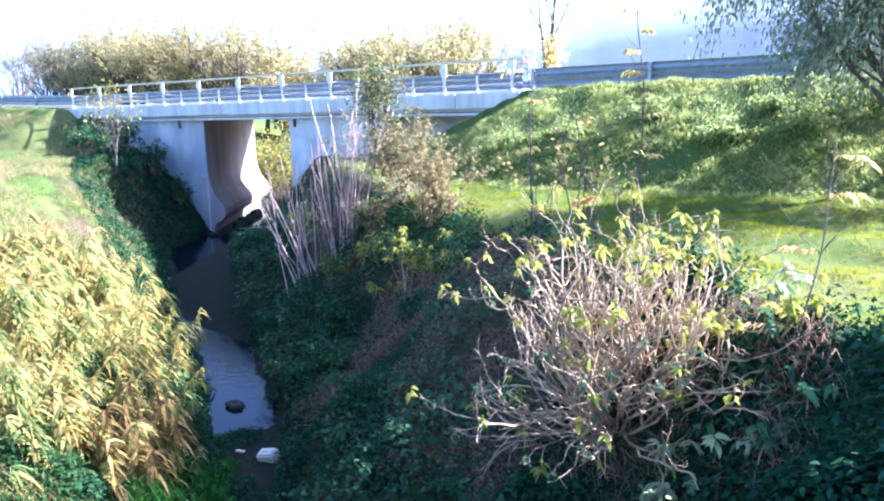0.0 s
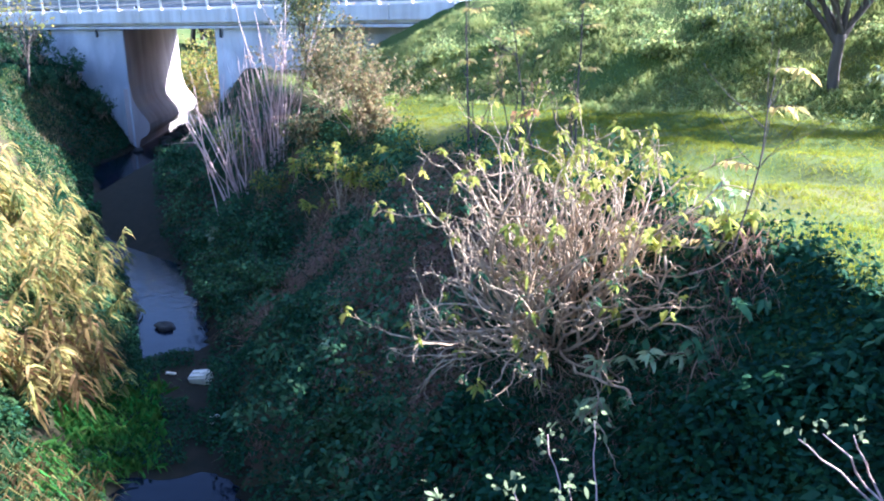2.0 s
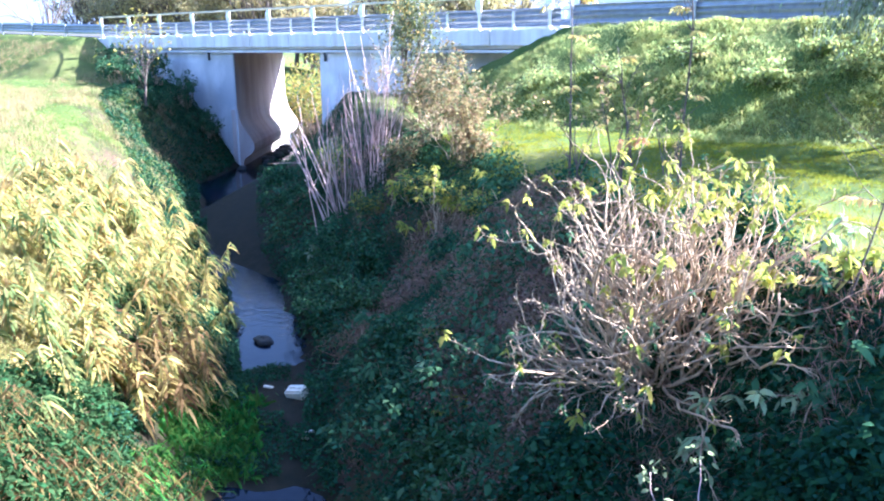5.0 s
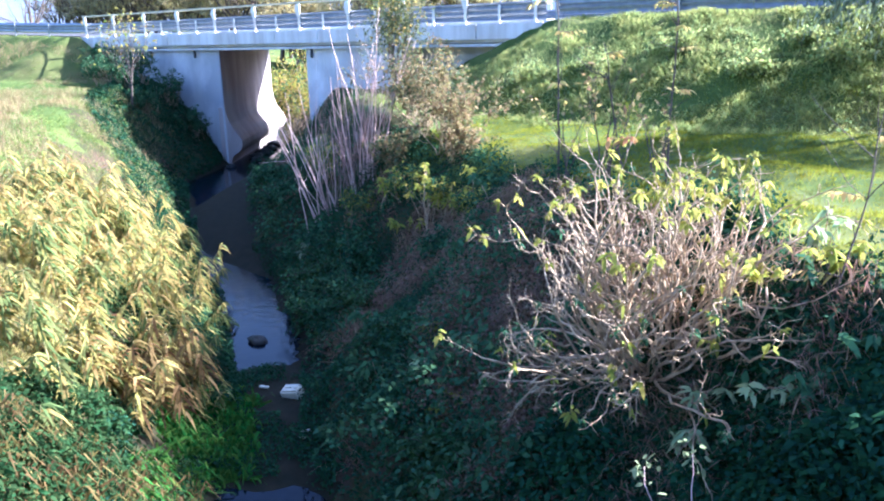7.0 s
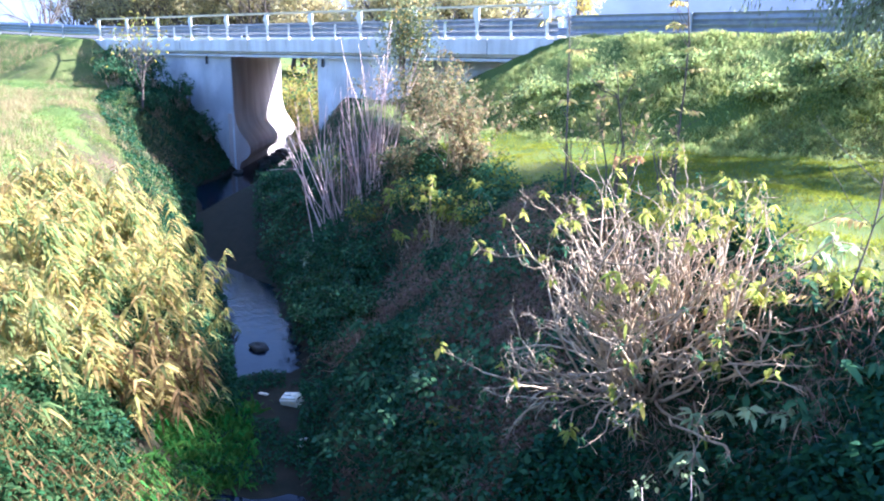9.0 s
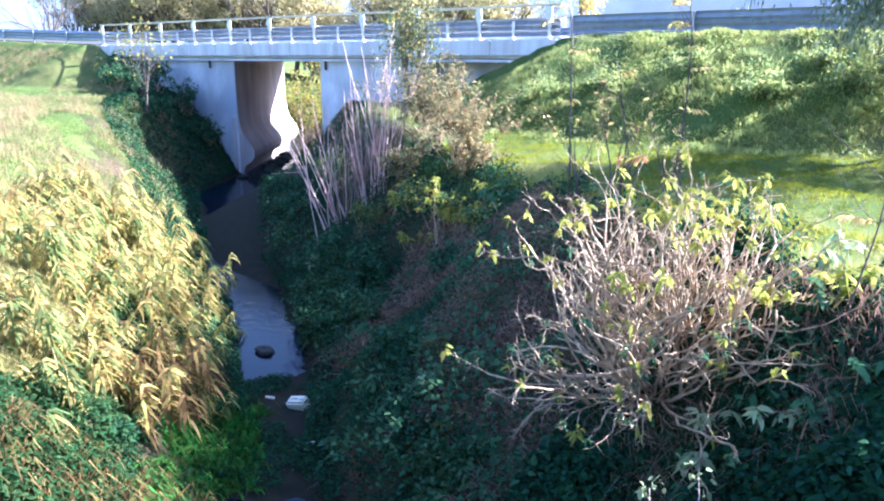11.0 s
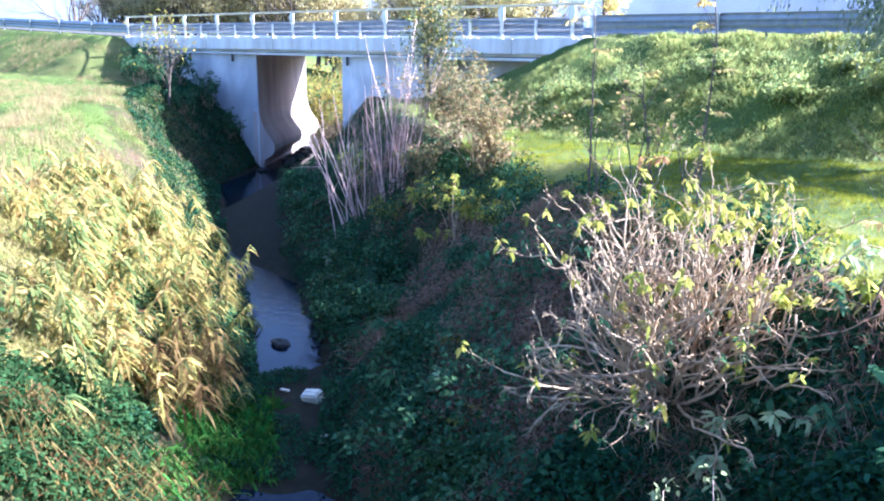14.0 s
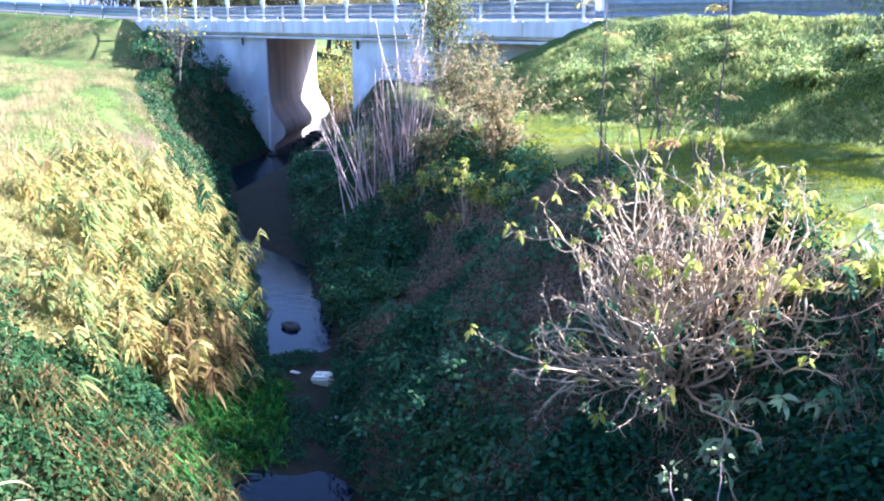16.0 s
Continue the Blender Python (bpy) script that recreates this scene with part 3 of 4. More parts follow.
def big_bush(x, y):
    r = np.random.default_rng(11)
    base = rooted("bush", x, y, "wide bare-twigged bush with sparse yellow-green leaves on the stream bank", "bush")
    tips = []
    away = unit(np.array([3.3 - x, -6.1 - y, 0.0]))
    for k in range(165):
        upright = k % 5 < 3
        a, tilt = r.uniform(0, 2 * np.pi), 0.55 * r.random() ** 0.7 if upright else 0.45 + 1.25 * r.random() ** 0.9
        d = np.array([math.cos(a) * math.sin(tilt), math.sin(a) * math.sin(tilt), math.cos(tilt)]) + 0.1 * away
        p = np.array([math.cos(a), math.sin(a), 0]) * 0.3 * tilt + np.array([r.normal() * 0.2, r.normal() * 0.2, -0.12])
        paths, own = [], []
        long = r.uniform(0.9, 2.0) if upright else r.uniform(0.95, 1.8) * (1.0 if tilt < 1.0 else 0.8)
        grow(r, p, d, long, r.uniform(0.011, 0.019), 2, 4, 0.75, 0.28, 0.5, 0.35 if upright else 0.3, paths, own, 8, 0.78)
        tubes("stem", paths, M["twig"], base, 5)
        tips += own
    tp, td = np.array([t[0] for t in tips]), np.array([t[1] for t in tips])
    side = tp @ np.array([0.76, 0.65, 0.0])
    order = r.permutation(len(tp))
    made = 0
    for i in order:
        h, out = tp[i, 2], math.hypot(tp[i, 0], tp[i, 1])
        chance = (0.12 if h > 1.5 else 0.05 if out > 1.0 else 0.012) * (1.5 if side[i] > 0.3 else 0.7)
        if r.random() < chance and made < 380:
            made += 1
            bright = r.random() < (0.85 if h > 1.0 else 0.4)
            leaf_cluster(r, tp[i], td[i], base, M["lime" if bright else "herb"], 0.082 if bright else 0.055)
    for k in range(3):
        leaf_cluster(r, tp[np.argsort(-tp[:, 2])[40 + 9 * k]], UP, base, M["red_leaf"], 0.09, 6, "withered_tip")
    return base


def stem_clump(x, y):
    r = np.random.default_rng(5)
    base = rooted("bare_shrub", x, y, "clump of bare pale pinkish stems below the bridge", "shrub")
    paths = []
    right = np.array([0.76, 0.65, 0.0])
    for k in range(34):
        s = r.uniform(-1, 1)
        p = right * (s * 0.9 + 0.1) + np.array([r.normal() * 0.15, r.normal() * 0.15, -0.15])
        p[2] = foot(x + p[0], y + p[1]) - foot(x, y) - 0.1
        d = UP + right * (s * 0.28 - 0.1 + r.normal() * 0.15) + r.normal(size=3) * 0.1
        pts, rad = limb(r, p, d, r.uniform(1.7, 3.3) + 0.45 * (s + 1), r.uniform(0.014, 0.026), 0.006, 0.1, 0.1, 9)
        paths = [(pts, rad)]
        for _ in range(r.integers(1, 4)):
            i = r.integers(4, 9)
            paths.append(limb(r, pts[i], (pts[i] - pts[i - 1]) * 4 + r.normal(size=3) * 0.4, r.uniform(0.3, 0.9), rad[i] * 0.6, 0.003, 0.15, 0.3, 5))
        tubes("stem", paths, M["pale_stem"], base, 5)
    for k in range(46):
        p = right * r.uniform(-0.4, 0.9) + r.normal(size=3) * 0.15
        p[2] = foot(x + p[0], y + p[1]) - foot(x, y) - 0.1
        paths, tips = [], []
        grow(r, p, UP + right * r.normal() * 0.12 + r.normal(size=3) * 0.1, r.uniform(1.5, 2.6), 0.01, 1, 4, 0.35, 0.5, 0.15, 0.4, paths, tips, 6)
        tubes("twig", paths, M["red_twig"], base, 4)
    return base


def leafy_shrub(name, x, y, height, width, label, mats, count, leaf, seed, twigs=26, bark="twig", levels=2, shape="oval", lift=0.4, tilt=0.8):
    r = np.random.default_rng(seed)
    base = rooted(name, x, y, label, name.replace("_", " "))
    tips = []
    for k in range(twigs):
        a, t = r.uniform(0, 2 * np.pi), r.uniform(0.05, tilt)
        d = np.array([math.cos(a) * math.sin(t), math.sin(a) * math.sin(t), math.cos(t)])
        p = np.array([r.normal() * width * 0.12, r.normal() * width * 0.12, -0.1])
        paths = []
        grow(r, p, d, height * r.uniform(0.45, 0.62), 0.006 * height + 0.004, levels, 3, 0.55, 0.55, 0.3, lift, paths, tips, 5)
        tubes("stem", paths, M[bark], base, 4)
    tp, td = np.array([t[0] for t in tips]), np.array([t[1] for t in tips])
    for m, (mat, share) in enumerate(mats):
        i = r.integers(0, len(tp), int(count * share))
        P = tp[i] + r.normal(size=(len(i), 3)) * 0.05
        L = r.uniform(0.6, 1.3, len(i)) * leaf
        leaves("foliage", P, td[i] + r.normal(size=P.shape) * 0.8, L, L * 0.45, M[mat], base, 0.4, shape, seed + m)
    return base


def leafy_plant(x, y, height, seed, count=7, mat="lime", group="leafy plants on the bank"):
    """A few stems, each with a tuft of large leaves at its top."""
    r = np.random.default_rng(seed)
    base = rooted("leafy_plant", x, y, "leafy plant with bright yellow-green drooping leaves on the bank", "plant", group)
    for _ in range(count):
        d = UP + r.normal(size=3) * [0.35, 0.35, 0.1]
        pts, rad = limb(r, np.array([r.normal() * 0.1, r.normal() * 0.1, -0.05]), d, height * r.uniform(0.7, 1.1), 0.009, 0.004, 0.2, 0.2, 6)
        stem = tubes("stem", [(pts, rad)], M["twig"], base, 4)
        for top in (-1, -2):
            P = np.repeat(pts[top][None], 7, 0) + r.normal(size=(7, 3)) * 0.012
            L = r.uniform(0.1, 0.19, 7)
            leaves("leaf_tuft", P, r.normal(size=(7, 3)) * [1, 1, 0.35] + UP * 0.15, L, L * 0.36, M[mat], stem, 0.6, "lance", seed + int(r.integers(999)))
    return base


def sapling(x, y, height, lean, seed, spots, thick=0.021):
    """A thin upright stem with a few feathered yellow leaves. spots: heights that carry leaves."""
    r = np.random.default_rng(seed)
    base = rooted("sapling", x, y, "thin dark sapling with few yellow feathered leaves", "sapling", "saplings on the bank")
    pts, rad = limb(r, (0, 0, -0.1), UP + np.array([*lean, 0]), height, thick, thick * 0.3, 0.13, 0.0, 12)
    paths, P, D, L = [(pts, rad)], [], [], []
    for s in spots:
        i = min(12, int(s * 12))
        for _ in range(r.integers(1, 3)):
            a = r.uniform(0, 2 * np.pi)
            twig, tr = limb(r, pts[i], np.array([math.cos(a), math.sin(a), 0.35]), r.uniform(0.2, 0.42), 0.006, 0.003, 0.12, -0.5, 6)
            paths.append((twig, tr))
            for j in range(1, 7):
                w = unit(twig[j] - twig[j - 1])
                s2 = unit(np.cross(w, UP))
                for sg in (-1, 1):
                    P.append(twig[j])
                    D.append(w * 0.5 + sg * s2 * 0.8 - UP * 0.25 + r.normal(size=3) * 0.15)
                    L.append(r.uniform(0.09, 0.15))
    for _ in range(11):
        i = r.integers(1, 10)
        paths.append(limb(r, pts[i], r.normal(size=3) * [0.8, 0.8, 0.3] + UP * 0.9, r.uniform(0.2, 0.85), thick * 0.36, 0.002, 0.25, 0.3, 6))
    tubes("stem", paths[:1], M["dark_stem"], base, 5)
    for p in paths[1:]:
        tubes("twig", [p], M["dark_stem"], base, 4)
    L = np.array(L)
    leaves("foliage", P, D, L, L * 0.34, M["yellow"], base, 0.4, "lance", seed)
    return base


def tree(name, x, y, height, spread_by, label, foliage, count, leaf, seed, trunk=0.16, fork=0.28, levels=3, kids=4, hang=0.0, bark="bark", sides=6, group="", flat=0.45, limbs=6, loose=1.6, weeping=0):
    r = np.random.default_rng(seed)
    base = rooted(name, x, y, label, "tree", group)
    paths, tips = [], []
    pts, rad = limb(r, (0, 0, -0.2), UP + r.normal(size=3) * 0.06, height * fork + 0.2, trunk * 1.15, trunk * 0.85, 0.08, 0.1, 5)
    tubes("trunk", [(pts, rad)], M[bark], base, 9)
    for k in range(limbs):
        a = 2 * np.pi * (k + r.uniform(0, 0.7)) / 6
        t = r.uniform(0.15, 0.85) * spread_by
        d = np.array([math.cos(a) * math.sin(t), math.sin(a) * math.sin(t), math.cos(t)])
        grow(r, pts[-1 - (k % 2)], d, height * r.uniform(0.34, 0.46), trunk * 0.55, levels, kids, 0.6, 0.6, 0.22, flat, paths, tips, 6)
    for k in range(weeping):
        p, d = tips[int(r.integers(len(tips)))]
        pts, rad = limb(r, p, d * [1, 1, 0.2], r.uniform(0.6, 1.5), 0.006, 0.002, 0.25, -2.2, 7)
        paths.append((pts, rad))
        tips += [(pts[j], unit(pts[j] - pts[j - 1])) for j in range(1, 8)]
    tubes("limb_system", paths, M[bark], base, sides)
    if foliage and count:
        tp, td = np.array([t[0] for t in tips]), np.array([t[1] for t in tips])
        crown = base
        for m, (mat, share) in enumerate(foliage):
            i = r.integers(0, len(tp), int(count * share))
            P = tp[i] + r.normal(size=(len(i), 3)) * leaf * loose
            L = r.uniform(0.7, 1.3, len(i)) * leaf
            D = td[i] + r.normal(size=P.shape) * 0.7 - UP * hang
            leaves("crown", P, D, L, L * 0.38, M[mat], crown, 0.3, "rhomb", seed + m)
    return base


def bramble_mound(x, y, height, width, seed, mats, label="low mound of dark green bramble on the shaded bank", group="brambles on the stream bank"):
    """A low dome of arching canes clothed in leaves."""
    r = np.random.default_rng(seed)
    base = rooted("bramble", x, y, label, "bramble", group)
    P, D = [], []
    for _ in range(26):
        a = r.uniform(0, 2 * np.pi)
        out = np.array([math.cos(a), math.sin(a), 0.0])
        p = np.array([r.normal() * width * 0.15, r.normal() * width * 0.15, -0.1])
        pts, rad = limb(r, p, out * r.uniform(0.2, 0.8) + UP, r.uniform(0.6, 1.05) * (height * 0.8 + width * 0.35), 0.008, 0.003, 0.25, -1.5, 9)
        tubes("cane", [(pts, rad)], M["dark_stem"], base, 4)
        for i in range(2, 10):
            P += [pts[i]] * 9
            D += [unit(pts[i] - pts[i - 1])] * 9
    P = np.array(P) + r.normal(size=(len(P), 3)) * [0.09, 0.09, 0.06]
    D = np.array(D) * 0.4 + r.normal(size=P.shape) * [0.9, 0.9, 0.5]
    for m, mat in enumerate(mats):
        i = np.arange(len(P)) % len(mats) == m
        L = r.uniform(0.05, 0.1, i.sum())
        leaves("foliage", P[i], D[i], L, L * 0.6, M[mat], base, 0.45, "oval", seed + m)
    return base


# reed clumps: a few kinds, then copies over the left bank
def reed_clump(seed, canes, height, mats, lean):
    r = np.random.default_rng(seed)
    base = thing("reed_clump", (0, 0, 0), "tall clump of golden reeds with drooping leaves on the bank", "reed", "reeds on the stream bank")
    P, D, L = [], [], []
    for _ in range(canes):
        p = np.array([r.normal() * 0.34, r.normal() * 0.34, -0.15])
        tall = height * r.uniform(0.4, 1.2)
        pts, rad = limb(r, p, UP + np.array([*lean, 0]) * r.uniform(0.2, 1.0) + r.normal(size=3) * 0.2, tall, 0.011, 0.004, 0.06, -0.28, 9)
        tubes("cane", [(pts, rad)], M["cane"], base, 4)
        a0 = r.uniform(-1.6, 0.3)
        for k in range(30):
            s = 0.15 + 0.85 * k / 29
            q = s * 9
            i = min(8, int(q))
            spot = pts[i] + (pts[i + 1] - pts[i]) * (q - i)
            a = a0 + 2.2 * (k % 2) + r.normal() * 0.6
            P.append(spot)
            D.append(np.array([math.cos(a), math.sin(a), 0.2]))
            L.append(r.uniform(0.16, 0.33))
    P, D, L = np.array(P), np.array(D), np.array(L)
    cut = r.random(len(P)) < mats[1]
    leaves("foliage", P[cut], D[cut], L[cut], 0.046, M[mats[0]], base, 1.0, "lance", seed, "golden hanging leaves")
    leaves("foliage", P[~cut], D[~cut], L[~cut], 0.042, M[mats[2]], base, 0.95, "lance", seed + 1, "green hanging leaves")
    return base


def place_copies(kinds, spots, seed, scale=(0.85, 1.15), sink=0.03):
    r = random.Random(seed)
    used = set()
    for n, (x, y) in enumerate(spots):
        k = kinds[n % len(kinds)]
        m = Matrix.LocRotScale((x, y, foot(x, y, sink)), Euler((0, 0, r.uniform(-0.7, 0.7))), None)
        if k.name in used:
            ob = copy_thing(k, m)
        else:
            ob, _ = k, used.add(k.name)
            ob.matrix_basis = m
        ob.scale = (r.uniform(*scale),) * 3


def scatter(seed, n, x0, x1, y0, y1, keep):
    r = np.random.default_rng(seed)
    x, y = r.uniform(x0, x1, n), r.uniform(y0, y1, n)
    e, side = stream_offset(x, y)
    ok = keep(x, y, e, side, r)
    return x[ok], y[ok], e[ok], side[ok], r


def wide_right(x):
    return 4.3 - 0.9 * ((-x - 3) / 8).clip(0, 1)


big_bush(0.08, 1.15)
stem_clump(-11.05, 7.7)
for n, (x, y, h, share) in enumerate([(-8.8, 8.5, 1.9, 0.6), (-9.8, 9.2, 2.0, 0.5), (-7.9, 7.9, 1.6, 0.8), (-10.8, 10.0, 1.7, 0.4), (-7.3, 7.4, 0.9, 0.8), (-9.4, 7.7, 1.1, 0.4)]):
    leafy_shrub("brown_shrub", x, y, h, h * 0.7, "tangled shrub with small tan and olive leaves", [("tan", share), ("dull", 1 - share)], 1700, 0.1, 210 + n, 18)
for n, (x, y, h) in enumerate([(-9.8, 6.9, 0.9), (-6.9, 6.3, 0.8), (-8.3, 6.9, 0.8), (-12.6, 8.6, 1.0), (-14.0, 9.6, 1.1), (-5.6, 5.6, 0.6)]):
    leafy_shrub("green_shrub", x, y, h, 1.2, "low green shrub on the bank", [("herb", 0.65), ("lime", 0.35)], 1100, 0.08, 230 + n, 16)
for n, (x, y, h) in enumerate([(-36.0, 15.3, 1.5), (-34.2, 15.0, 1.7), (-32.4, 15.2, 1.7), (-30.6, 15.4, 1.6), (-29.2, 15.7, 1.4), (-33.0, 13.6, 1.4), (-31.0, 13.4, 1.3), (-29.0, 13.2, 1.1)]):
    leafy_shrub("dark_shrub", x, y, h, 1.5, "dark green shrub before the wing wall", [("ivy", 0.35), ("herb", 0.65)], 1500, 0.12, 250 + n, 14)
rb = np.random.default_rng(44)
mounds = [(-9.4, 4.95, 0.5, 0.7), (-8.7, 4.5, 0.6, 0.8), (-8.0, 4.0, 0.6, 0.8), (-7.35, 3.55, 0.55, 0.75), (-6.8, 3.15, 0.45, 0.65), (-9.2, 5.25, 0.7, 1.0), (-8.4, 4.7, 0.8, 1.1), (-7.5, 4.2, 0.75, 1.0), (-6.7, 3.75, 0.5, 0.8), (-10.3, 6.0, 0.6, 0.9), (-8.1, 5.5, 0.6, 1.0), (-9.3, 6.3, 0.5, 0.9), (-14.4, 8.4, 0.6, 0.9), (-16.2, 9.7, 0.6, 1.0),
          (-4.7, 2.4, 0.4, 0.8), (-3.7, 1.6, 0.4, 0.8), (-2.8, 0.9, 0.4, 0.8), (-1.8, 0.2, 0.4, 0.8), (-5.6, 5.0, 0.4, 0.8), (-1.0, -0.4, 0.35, 0.7)]
for n, (x, y, h, wd) in enumerate(mounds):
    bramble_mound(x, y, h * rb.uniform(0.85, 1.15), wd, 800 + 5 * n, [("ivy", "herb"), ("ivy", "ivy", "herb"), ("herb", "nettle")][n % 3])
for n, (x, y) in enumerate([(-7.2, 13.1), (-5.3, 13.9), (-3.2, 13.1), (-1.4, 13.7), (-8.8, 12.7), (-2.3, 14.4), (1.6, 13.9)]):
    bramble_mound(x, y, rb.uniform(0.3, 0.5), rb.uniform(0.9, 1.4), 960 + 5 * n, ("slope_herb", "long_grass"), "rough green clump of weeds on the road embankment", "weeds on the embankment")
tree("young_tree", -12.9, 11.6, 3.1, 0.7, "young leafy tree with dark green and yellow leaves beside the bridge", [("dull", 0.8), ("autumn", 0.2)], 2400, 0.14, 31, 0.05, 0.25, 2, 4)
tree("young_tree", -28.6, 12.4, 3.6, 0.8, "slender young tree with pale yellow-green leaves beside the wing wall", [("autumn", 0.3), ("lime", 0.7)], 210, 0.2, 32, 0.05, 0.3, 2, 4)
for n, (x, y, h, stems, mat) in enumerate([
    (-6.74, 5.72, 1.5, 9, "lime"),
    (-8.84, 6.81, 1.0, 5, "lime"),
    (-7.54, 5.95, 0.6, 4, "lime"),
    (-6.44, 5.96, 0.6, 4, "lime"),
    (-6.17, 6.45, 0.5, 4, "lime"),
    (-4.17, 1.57, 0.45, 6, "herb"),
    (-3.4, 1.41, 0.4, 4, "pale_leaf"),
    (-4.03, 2.39, 0.35, 4, "lime"),
    (-2.46, 1.08, 0.3, 3, "lime"),
    (-5.62, 2.69, 0.5, 5, "herb"),
    (0.83, 0.59, 0.35, 4, "pale_leaf"),
    (0.81, 0.34, 0.3, 4, "pale_leaf"),
    (1.35, 0.62, 0.35, 5, "pale_leaf"),
    (1.11, 2.58, 0.45, 4, "pale_leaf"),
    (1.52, 1.57, 0.4, 4, "lime"),
    (0.78, 1.11, 0.4, 4, "herb"),
    (1.28, 1.39, 0.45, 4, "herb"),
    (0.75, 1.53, 0.5, 4, "lime"),
    (-5.06, 5.63, 0.5, 4, "herb"),
    (-9.19, 5.75, 0.5, 4, "herb"),
    (-10.61, 5.85, 0.5, 4, "olive"),
    (1.8, 0.87, 0.4, 4, "herb"),
    (1.65, 0.62, 0.35, 4, "herb"),
    (-1.53, 0.53, 0.3, 4, "herb"),
    (-2.81, 0.44, 0.3, 4, "herb")]):
    leafy_plant(x, y, h, 460 + n, stems, mat)
for n, (x, y, h) in enumerate([(-3.0, 4.7, 1.9), (-2.2, 4.4, 2.3), (-1.5, 4.6, 1.8)]):
    leafy_shrub("twiggy_shrub", x, y, h, 0.5, "upright bare brown twigs with few yellow leaves", [("yellow", 0.5), ("tan", 0.5)], 70, 0.1, 480 + n, 4, "dark_stem", 1, "oval", 0.5, 0.3)
sapling(-3.3, 4.9, 3.2, (-0.03, 0.02), 51, (0.55, 0.8, 0.95))
sapling(-2.0, 6.0, 3.9, (0.03, 0.03), 52, (0.4, 0.5, 0.62, 0.72, 0.82, 0.9, 0.98))
sapling(-2.4, 5.4, 2.2, (-0.22, -0.12), 53, (0.75, 0.95))
sapling(1.62, 1.3, 2.1, (0.2, 0.16), 54, (0.2, 0.55, 0.8, 0.95), 0.012)
tree("tree", 0.8, 12.1, 6.3, 0.95, "broad grey-green tree with forked trunk on the meadow", [("olive", 0.85), ("dull", 0.15)], 56000, 0.1, 61, 0.11, 0.17, 3, 5, 0.9, flat=0.1, limbs=10, loose=2.2, weeping=420)
leafy_shrub("drooping_shrub", 3.6, 12.6, 2.2, 1.8, "drooping shrub with small yellowish leaves", [("olive", 0.7), ("lime", 0.3)], 7000, 0.09, 62, 24, tilt=0.9, lift=-0.2)

kinds = [reed_clump(71 + k, 8, (0.95, 0.8, 1.1, 0.7)[k], ("reed_gold", (0.68, 0.45, 0.7, 0.35)[k], "reed_green"), (0.18, -0.04)) for k in range(4)]
green = [reed_clump(79 + k, 6, 0.8, ("reed_gold", 0.2, "reed_green"), (0.25, -0.05)) for k in range(2)]
rr = np.random.default_rng(70)
spots, wet = [], []
while len(spots) < 44:
    x, y = rr.uniform(-13.0, -5.2), rr.uniform(-3.0, 4.2)
    e, side = stream_offset(np.array([x]), np.array([y]))
    if side[0] < 0 and 0.75 + 0.3 * rr.random() < e[0] < 2.2 + 0.3 * min(3.5, max(0, -x - 6.0)) and all((x - a) ** 2 + (y - b) ** 2 > 0.13 for a, b in spots) and (x + 6.1) * 0.6 + (y + 1.6) * 0.3 < 0.0:
        spots.append((x, y))
while len(wet) < 15:
    x, y = rr.uniform(-14.5, -6.6), rr.uniform(-0.6, 5.6)
    e, side = stream_offset(np.array([x]), np.array([y]))
    if side[0] < 0 and 0.2 < e[0] < 0.7 and all((x - a) ** 2 + (y - b) ** 2 > 0.2 for a, b in wet):
        wet.append((x, y))
place_copies(kinds, spots, 3)
place_copies(green, wet, 4, (0.7, 1.0))
tall = [reed_clump(84 + k, 3, 1.5, ("reed_gold", 0.7, "reed_green"), (0.22, -0.05)) for k in range(3)]
place_copies(tall, [(-10.6, 1.2), (-12.4, 2.4), (-13.6, 2.9), (-9.6, 0.2), (-8.9, 0.8), (-14.6, 4.0), (-11.4, 2.9), (-9.8, 1.6), (-15.6, 4.6)], 9)
brown = [reed_clump(90 + k, 9, 0.8, ("reed_brown", 0.8, "reed_gold"), (0.1, 0.0)) for k in range(2)]
place_copies(brown, [(-6.1, -1.4), (-6.5, -1.0), (-7.1, -0.5)], 5)


# ---- undergrowth ----
def tufts(name, label, category, seed, n, x0, x1, y0, y1, keep, blades, length, width, mat, droop=0.5, tilt=0.45, spreadr=0.08):
    x, y, e, side, r = scatter(seed, n, x0, x1, y0, y1, keep)
    x, y = np.repeat(x, blades), np.repeat(y, blades)
    x, y = x + r.normal(size=len(x)) * spreadr, y + r.normal(size=len(x)) * spreadr
    P = np.stack([x, y, ground_z(x, y) - 0.02], -1)
    D = UP + r.normal(size=P.shape) * tilt
    D[:, 2] = np.abs(D[:, 2]) + 0.2
    L = r.uniform(*length, len(P)) * (1 + 0.5 * bumps(x, y, 0.9))
    ob = leaves(name, P, D, L, r.uniform(*width, len(P)), M[mat], None, droop, "blade" if max(length) > 0.4 else "spike", seed)
    return tagged(ob, label, category, kind="stuff")


